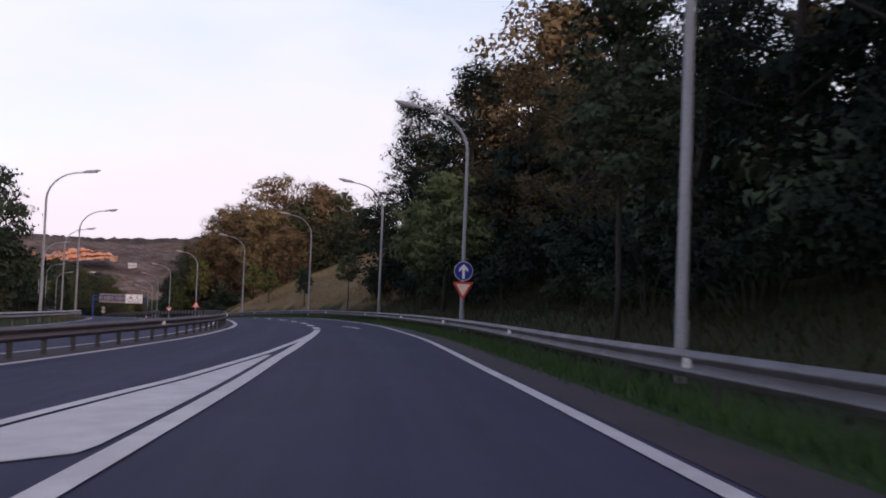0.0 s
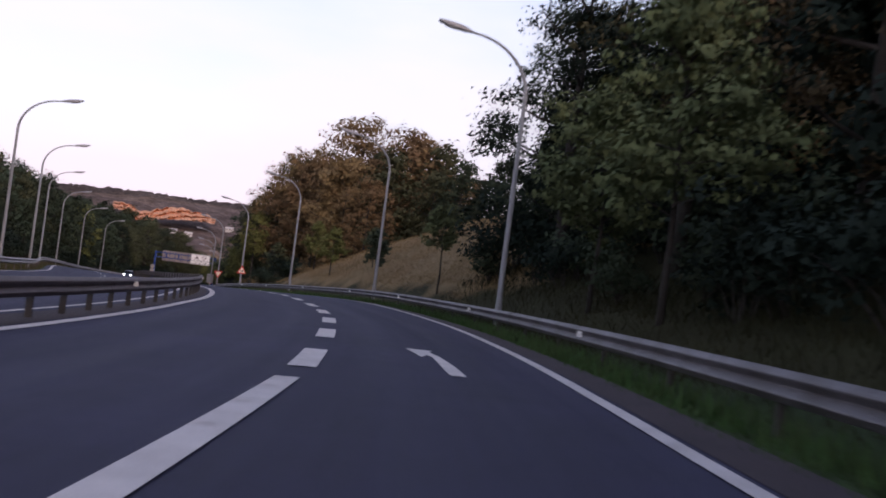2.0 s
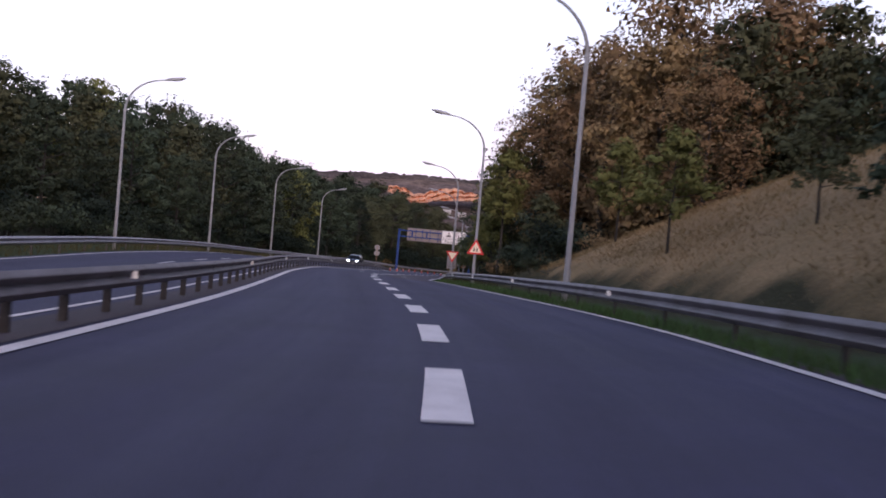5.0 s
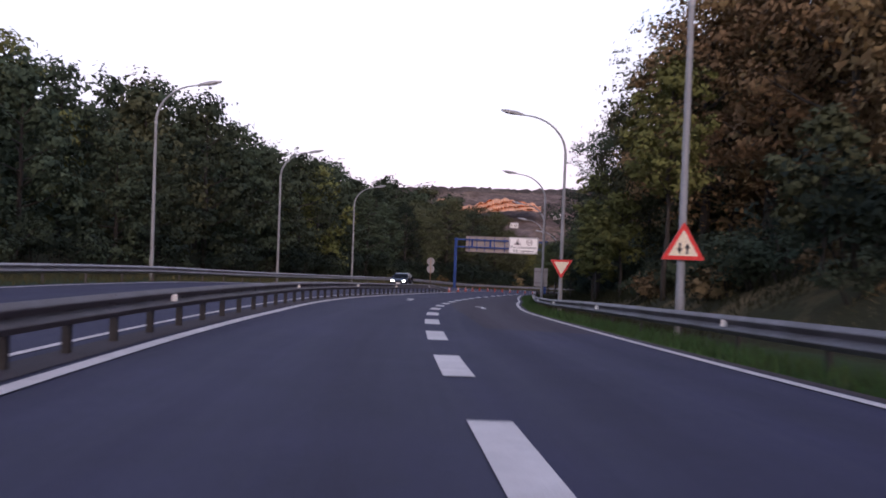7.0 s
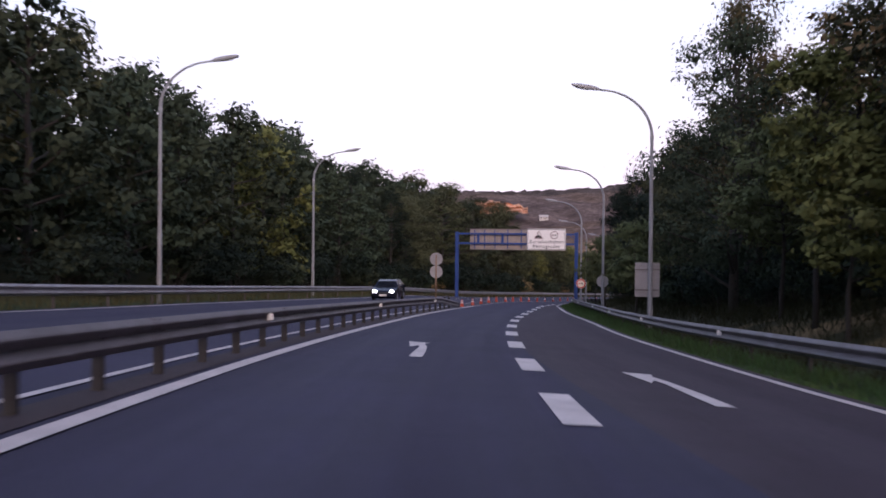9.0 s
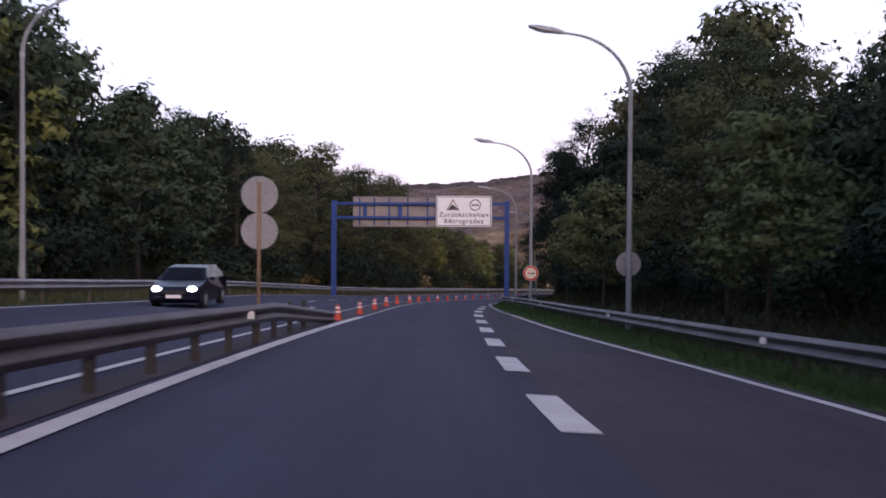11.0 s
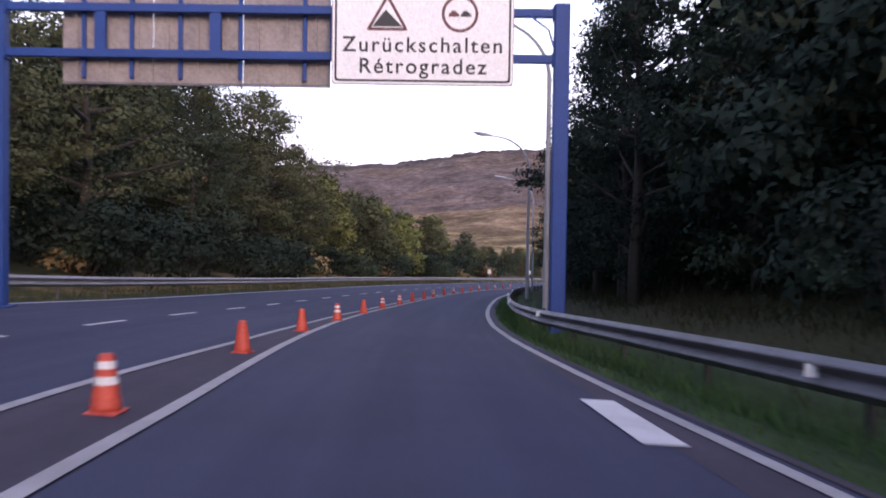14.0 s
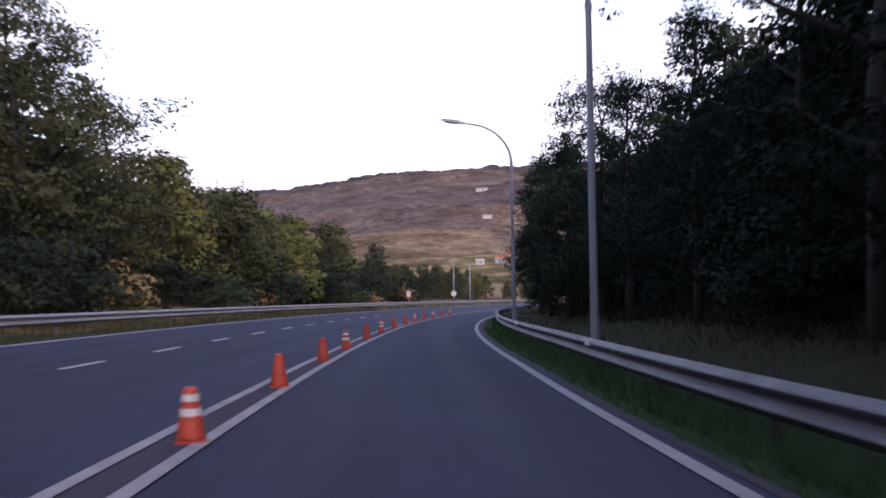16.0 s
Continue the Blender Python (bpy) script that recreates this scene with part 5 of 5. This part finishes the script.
def disc_back(r):
    def build(top):
        face_plate(top, "panel", circle(r), 0.1, M_SIGNBACK, thick=0.015)
        clamps(top, (-0.15, 0.15))
    return build


def box_back(w, h):
    def build(top):
        face_plate(top, "panel", round_poly([(-w / 2, -h / 2), (w / 2, -h / 2), (w / 2, h / 2), (-w / 2, h / 2)], 0.06), 0.1, M_SIGNBACK, thick=0.02)
        for z in (-h * 0.3, h * 0.3):
            part("rail", box(bmesh.new(), w * 0.95, 0.04, 0.05, (0, 0.06, z)), M_STEEL, top)
    return build


put_sign("keep_ahead_sign", "round blue sign with a white upward arrow on a lamp post", 42.8, 4.96, 2.76, ahead_sign(0.42))
put_sign("yield_sign", "inverted red and white triangle below the arrow sign", 42.8, 4.96, 2.02, yield_sign(0.92))
put_sign("two_way_sign", "red-bordered triangle with two black arrows on a lamp post", 149.4, 6.96, 2.2, two_way_sign(1.05))
put_sign("yield_sign", "inverted red and white triangle on a lamp post", 176.0, 7.19, 2.42, yield_sign(1.12))
put_sign("reversed_sign", "grey back of a rectangular sign on a lamp post", 201.8, 7.0, 2.13, box_back(1.0, 1.4))
put_sign("reversed_sign", "grey round back of a sign on a lamp post", 227.0, 6.4, 2.25, disc_back(0.4))
put_sign("no_overtaking_sign", "round red-rimmed no overtaking sign on a lamp post", 252.0, 4.98, 2.17, no_overtaking_sign(0.44))


def double_disc(s, d):
    top = empty("median_sign_post")
    tagged(top, "two grey round sign backs on a thin brown post", "traffic sign")
    v, f = tube([(0, 0, -0.3), (0, 0, 3.0)], [0.035, 0.035], 10)
    mesh_ob("post", v, f, M_BROWN_POST, top, smooth=True)
    for z in (2.77, 2.08):
        part("sign_back", plate(bmesh.new(), moved(circle(0.345), 0, z), 0.05, 0.065), M_SIGNBACK, top)
    top.matrix_basis = stand(s, d)


double_disc(213.8, -2.92)

# ---- the sign gantry over the road ----


def letters(text, size, x, z, y, parent, material):
    cu = bpy.data.curves.new("lettering", "FONT")
    cu.body, cu.size, cu.align_x, cu.align_y, cu.extrude = text, size, "CENTER", "CENTER", 0.002
    cu.offset, cu.space_character = size * 0.012, 1.2
    tmp = bpy.data.objects.new("lettering", cu)
    scene.collection.objects.link(tmp)
    dg = bpy.context.evaluated_depsgraph_get()
    me = bpy.data.meshes.new_from_object(tmp.evaluated_get(dg))
    bpy.data.objects.remove(tmp)
    me.materials.clear()
    me.materials.append(material)
    ob = new("lettering", me)
    ob.parent = parent
    ob.matrix_basis = pose(x, y, z, 90, 0, 0)
    return ob


def gantry():
    top = empty("sign_gantry")
    tagged(top, "blue steel gantry carrying a white sign and grey sign backs", "sign gantry")
    s = 270.9
    a, b = place(s, -9.8), place(s, 3.55)
    yaw = math.degrees(math.atan2(b.y - a.y, b.x - a.x))
    top.matrix_basis = pose(a.x, a.y, a.z, 0, 0, yaw)
    L = math.hypot(b.x - a.x, b.y - a.y)
    dz = b.z - a.z
    ht = 7.37
    part("post", box(bmesh.new(), 0.36, 0.36, ht + 0.4, (0, 0, (ht - 0.4) / 2), 0.02), M_BLUE, top)
    part("post", box(bmesh.new(), 0.36, 0.36, ht - dz + 0.4, (L, 0, (ht + dz - 0.4) / 2), 0.02), M_BLUE, top)
    for z in (7.15, 6.07):
        part("beam", box(bmesh.new(), L - 0.36, 0.2, 0.2, (L / 2, 0, z), 0.015), M_BLUE, top)
    for x in (2.42, 5.15, 8.0, 10.9):
        part("strut", box(bmesh.new(), 0.26, 0.16, 0.9, (x, 0, 6.61)), M_BLUE, top)
    # flanges, knee braces, base plates and hangers
    for x in (0.2, L - 0.2):
        for z in (7.15, 6.07):
            part("flange", box(bmesh.new(), 0.03, 0.34, 0.34, (x, 0, z), 0.006), M_BLUE, top)
    for x, base in ((0, 0.02), (L, dz + 0.02)):
        part("base_plate", box(bmesh.new(), 0.62, 0.62, 0.04, (x, 0, base), 0.008), M_BLUE, top)
    part("brace", bmesh_tube([(L - 0.15, -0.1, 6.2), (L - 0.32, -0.12, 6.75), (L - 0.8, -0.1, 7.1)], [0.025, 0.025, 0.025], 8), M_BLUE, top)
    for x in (1.98, 3.12, 4.28, 5.72, 7.25):
        part("hanger", box(bmesh.new(), 0.1, 0.08, 2.1, (x, 0.12, 6.55), 0.01), M_BLUE, top)
    # white sign
    x0, x1, z0, z1 = 7.93, 12.2, 5.39, 7.75
    panel = part("sign_panel", plate(bmesh.new(), round_poly([(x0, z0), (x1, z0), (x1, z1), (x0, z1)], 0.1), -0.26, -0.2), M_SIGNBACK, top)
    part("sign_border", plate(bmesh.new(), round_poly([(x0 + .02, z0 + .02), (x1 - .02, z0 + .02), (x1 - .02, z1 - .02), (x0 + .02, z1 - .02)], 0.1), -0.264, -0.26), M_WHITE, panel)
    part("sign_line", plate(bmesh.new(), round_poly([(x0 + .07, z0 + .07), (x1 - .07, z0 + .07), (x1 - .07, z1 - .07), (x0 + .07, z1 - .07)], 0.1), -0.268, -0.264), M_BLACK, panel)
    part("sign_face", plate(bmesh.new(), round_poly([(x0 + .12, z0 + .12), (x1 - .12, z0 + .12), (x1 - .12, z1 - .12), (x0 + .12, z1 - .12)], 0.08), -0.272, -0.268), M_WHITE, panel)
    xc = (x0 + x1) / 2
    letters("Zurückschalten", 0.5, xc, z0 + 0.92, -0.275, panel, M_BLACK)
    letters("Rétrogradez", 0.5, xc, z0 + 0.42, -0.275, panel, M_BLACK)
    tx, tz = x0 + 1.3, z0 + 1.55
    part("slope_symbol", plate(bmesh.new(), round_poly(moved(triangle(1.0), tx, tz), 0.08), -0.276, -0.272), M_MAROON, panel)
    part("slope_symbol", plate(bmesh.new(), round_poly(moved(triangle(0.76), tx, tz), 0.03), -0.280, -0.276), M_WHITE, panel)
    part("slope_symbol", plate(bmesh.new(), [(tx - 0.36, tz - 0.2), (tx + 0.36, tz - 0.2), (tx - 0.04, tz + 0.2)], -0.284, -0.280), M_BLACK, panel)
    rx, rz = x0 + 3.0, z0 + 1.67
    part("ban_symbol", plate(bmesh.new(), moved(circle(0.43), rx, rz), -0.276, -0.272), M_MAROON, panel)
    part("ban_symbol", plate(bmesh.new(), moved(circle(0.36), rx, rz), -0.280, -0.276), M_WHITE, panel)
    car_shape = [(-0.1, -0.05), (0.1, -0.05), (0.1, 0.0), (0.055, 0.015), (0.03, 0.055), (-0.045, 0.055), (-0.065, 0.012), (-0.1, 0.0)]
    for x, m in ((-0.14, M_MAROON), (0.14, M_BLACK)):
        part("ban_symbol", plate(bmesh.new(), moved([(a * 1.25, b * 1.35) for a, b in car_shape], rx + x, rz), -0.284, -0.280), m, panel)
    # backs of the signs for the other direction
    for n, (xa, xb) in enumerate(((1.45, 3.6), (3.62, 5.75), (5.77, 7.85))):
        back = part("sign_back", plate(bmesh.new(), [(xa, 5.36), (xb, 5.36), (xb, 7.71), (xa, 7.71)], 0.2, 0.24), M_PANEL, top)
        for x in (xa + 0.35, (xa + xb) / 2, xb - 0.35):
            part("stiffener", box(bmesh.new(), 0.06, 0.06, 2.25, (x, 0.165, 6.53)), M_PANEL, back)
        part("edge", box(bmesh.new(), xb - xa, 0.07, 0.05, ((xa + xb) / 2, 0.17, 5.39)), M_STEEL, back)
        part("edge", box(bmesh.new(), xb - xa, 0.07, 0.05, ((xa + xb) / 2, 0.17, 7.68)), M_STEEL, back)


gantry()

# ---- cones along the closed strip ----


def cone(striped):
    top = empty("traffic_cone")
    tagged(top, "orange traffic cone with two white bands" if striped else "plain orange traffic cone without bands", "traffic cone", "cones between the carriageways")
    part("base", box(bmesh.new(), 0.27, 0.27, 0.025, (0, 0, 0.0125), 0.008), M_ORANGE, top)
    zs = [0.015, 0.07, 0.2, 0.26, 0.33, 0.39, 0.455, 0.475]
    rs = [0.128, 0.12, 0.101, 0.092, 0.082, 0.074, 0.064, 0.05]
    v, f = tube([(0, 0, z) for z in zs], rs, 14)
    mesh_ob("body", v, f, M_ORANGE, top, smooth=True)
    if striped:
        for z0, z1 in ((0.235, 0.3), (0.36, 0.42)):
            ra, rb = np.interp(z0, zs, rs) + 0.003, np.interp(z1, zs, rs) + 0.003
            v, f = tube([(0, 0, z0), (0, 0, z1)], [ra, rb], 14, False)
            mesh_ob("band", v, f, M_REFLECT, top, smooth=True)
    return top


c1, c2 = cone(True), cone(False)
CONE_S = [225, 231.3, 237.4, 243.4, 249.3, 255.2, 261.7, 267.9, 273.9, 280.2, 286.2, 292, 297.4, 303.4, 308.4, 315, 321, 327, 333, 339, 345, 351, 357, 363]
PLAIN = (4, 6, 7, 9, 12, 13, 15, 17, 18, 20, 22)
first = {}
for n, s in enumerate(CONE_S):
    src = c2 if n in PLAIN else c1
    d = float(np.interp(s, [224, 249, 255, 262, 274, 286, 292, 297, 308, 330, 365], [-2.7, -2.45, -2.2, -2.2, -2.03, -1.85, -1.66, -1.55, -1.4, -1.25, -1.25]))
    m = stand(s, d, 0.002, 15 * math.sin(n * 7))
    if src.name not in first:
        first[src.name] = 1
        src.matrix_basis = m
    else:
        copy_thing(src, m)


# ---- oncoming car ----


def car(s, d):
    top = empty("car")
    tagged(top, "dark blue hatchback with lit headlights on the oncoming lane", "car")
    prof = [(-2.0, 0.35), (-2.02, 0.62), (-1.9, 0.78), (-1.0, 0.95), (-0.35, 1.36), (0.2, 1.45), (1.1, 1.42), (1.75, 1.05), (2.0, 0.95), (2.02, 0.4), (1.9, 0.25), (-1.85, 0.22)]
    bm = bmesh.new()
    ring = []
    for w, k in ((-0.84, 0.96), (-0.8, 1.0), (0.8, 1.0), (0.84, 0.96)):
        row = []
        for x, z in prof:
            inset = 0.0 if z < 0.96 else (z - 0.95) * 0.42
            row.append(bm.verts.new((math.copysign(abs(w) - inset, w), x * (1 if abs(w) < 0.82 else 0.985), z)))
        ring.append(row)
    n = len(prof)
    for a, b in zip(ring[:-1], ring[1:]):
        for i in range(n):
            bm.faces.new((a[i], a[(i + 1) % n], b[(i + 1) % n], b[i]))
    bm.faces.new(ring[0][::-1])
    bm.faces.new(ring[-1])
    bmesh.ops.recalc_face_normals(bm, faces=bm.faces)
    body = part("body", bm, M_CARPAINT, top)
    part("windscreen", mk_quad([(-0.7, -0.98, 0.985), (0.7, -0.98, 0.985), (0.56, -0.37, 1.37), (-0.56, -0.37, 1.37)]), M_GLASS, body)
    for sg in (-1, 1):
        part("side_window", mk_quad([(sg * 0.835, -0.8, 0.98), (sg * 0.835, 1.5, 1.0), (sg * 0.66, 1.05, 1.37), (sg * 0.66, -0.2, 1.37)]), M_GLASS, body)
        bm = bmesh.new()
        r = bmesh.ops.create_uvsphere(bm, u_segments=14, v_segments=8, radius=1.0)
        for q in r["verts"]:
            q.co = (sg * 0.6 + q.co.x * 0.165, -1.95 + q.co.y * 0.08, 0.68 + q.co.z * 0.12)
        part("headlight", bm, M_HEADLIGHT, body, "lit headlight", smooth=True)
        part("mirror", box(bmesh.new(), 0.16, 0.1, 0.12, (sg * 0.93, -0.55, 1.0), 0.02), M_CARPAINT, body)
        for y in (-1.25, 1.25):
            bm = bmesh.new()
            bmesh.ops.create_cone(bm, cap_ends=True, segments=24, radius1=0.31, radius2=0.31, depth=0.2, matrix=Matrix.Translation((sg * 0.78, y, 0.31)) @ Matrix.Rotation(math.pi / 2, 4, "Y"))
            wheel = part("wheel", bm, M_TYRE, top)
            bm = bmesh.new()
            bmesh.ops.create_cone(bm, cap_ends=True, segments=20, radius1=0.2, radius2=0.18, depth=0.05, matrix=Matrix.Translation((sg * 0.875, y, 0.31)) @ Matrix.Rotation(sg * math.pi / 2, 4, "Y"))
            part("rim", bm, M_RIM, wheel)
    part("grille", box(bmesh.new(), 0.8, 0.04, 0.12, (0, -2.0, 0.6), 0.01), M_BLACK, body)
    part("bumper", box(bmesh.new(), 1.5, 0.1, 0.14, (0, -1.98, 0.4), 0.03), M_CARPAINT, body)
    part("number_plate", box(bmesh.new(), 0.5, 0.02, 0.11, (0, -2.05, 0.46)), M_WHITE, body)
    top.matrix_basis = stand(s, d, 0.01)
    return top


def mk_quad(pts):
    bm = bmesh.new()
    bm.faces.new([bm.verts.new(q) for q in pts])
    bmesh.ops.solidify(bm, geom=list(bm.faces), thickness=0.012)
    return bm


car(230, -8.5)

# ---- far things ----


def house(w, tall, pitch, wall_mat, roof_mat, label):
    """A small house on the hillside across the valley."""
    top = empty("house")
    tagged(top, label, "house", "houses on the far hill")
    part("wall", box(bmesh.new(), w, w * 0.6, tall + 2, (0, 0, tall / 2 - 1)), wall_mat, top)
    bm = bmesh.new()
    plate(bm, [(-w * 0.34, tall), (w * 0.34, tall), (0, tall + w * pitch)], -w * 0.54, w * 0.54)
    bmesh.ops.rotate(bm, verts=bm.verts, matrix=Matrix.Rotation(math.pi / 2, 3, "Z"))
    part("roof", bm, roof_mat, top)
    for x in (-w * 0.28, 0.0, w * 0.28):
        window = part("window", box(bmesh.new(), w * 0.09, 0.1, tall * 0.4, (x, -w * 0.3 - 0.03, tall * 0.55)), M_GLASS, top)
        part("sill", box(bmesh.new(), w * 0.11, 0.2, 0.12, (x, -w * 0.3 - 0.08, tall * 0.33)), wall_mat, window)
    part("door", box(bmesh.new(), w * 0.07, 0.1, tall * 0.6, (w * 0.14, -w * 0.3 - 0.03, tall * 0.3)), M_ROOF, top)
    return top


def hill_height(x, y):
    hit, loc, *_ = HILL.ray_cast(Vector((x, y, 500)), Vector((0, 0, -1)))
    return loc.z if hit else -20.0


HILL = bpy.data.objects["hillside"]
bpy.context.view_layer.update()
M_RENDER = mat("pale_render", (0.62, 0.58, 0.54), 0.8)
M_REDROOF = mat("red_roof_tiles", (0.5, 0.14, 0.09), 0.8)
M_ROOF = mat("dark_roof_tiles", (0.12, 0.07, 0.06), 0.8)
_r = random.Random(3)
PALE, BRICK = "long low house with a pale roof on the far hill", "white house with a red tiled roof lower on the far hill"
for a, r, w, tall, pitch, roof, label in ((9.15, 1087, 11, 1.5, 0.08, M_RENDER, PALE), (9.15, 888, 7.5, 1.2, 0.08, M_RENDER, PALE), (26.05, 940, 8, 2.6, 0.2, M_RENDER, PALE), (22.57, 1003, 9, 2.6, 0.2, M_RENDER, PALE), (25.1, 935, 8, 2.6, 0.2, M_RENDER, PALE), (10.0, 672, 4.5, 2, 0.2, M_RENDER, PALE), (9.05, 676, 4, 2.4, 0.3, M_REDROOF, BRICK), (8.7, 670, 4.5, 2.2, 0.3, M_REDROOF, BRICK), (8.45, 684, 4.5, 3.2, 0.3, M_REDROOF, BRICK)):
    x, y = -60 - math.sin(radians(a)) * r, 120 + math.cos(radians(a)) * r
    h = house(w, tall, pitch, M_RENDER, roof, label)
    h.matrix_basis = pose(x, y, hill_height(x, y) + 0.6, 0, 0, a + _r.uniform(-25, 25))


def delineator(s, d, h):
    top = empty("marker_post")
    tagged(top, "white marker board on a thin post by the far rail", "marker post", "marker posts at the far bend")
    v, f = tube([(0, 0, -0.2), (0, 0, h)], [0.03, 0.03], 8)
    mesh_ob("post", v, f, M_POLE, top, smooth=True)
    part("board", plate(bmesh.new(), round_poly([(-0.25, h - 0.3), (0.25, h - 0.3), (0.25, h + 0.35), (-0.25, h + 0.35)], 0.05), -0.05, -0.03), M_REFLECT, top)
    top.matrix_basis = stand(s, d)


delineator(402, -12.6, 1.6)


def valley_post(s, d, h, board):
    """A plain tall post with a short crossbar, at the foot of the road."""
    top = empty("valley_post")
    tagged(top, "tall pale post with a short crossbar beyond the far bend", "post", "posts beyond the far bend")
    v, f = tube([(0, 0, -0.3), (0, 0, h)], [0.11, 0.08], 8)
    mesh_ob("pole", v, f, M_POLE, top, smooth=True)
    part("crossbar", box(bmesh.new(), 1.5, 0.14, 0.14, (0, 0, h), 0.02), M_LAMP, top)
    if board:
        part("board", plate(bmesh.new(), moved(circle(0.42), 0, 1.7), -0.16, -0.13), M_REFLECT, top, "round white board")
    top.matrix_basis = stand(s, d)


valley_post(431, -14.1, 6.7, True)
valley_post(432.6, -8.0 - 4, 6.2, False)
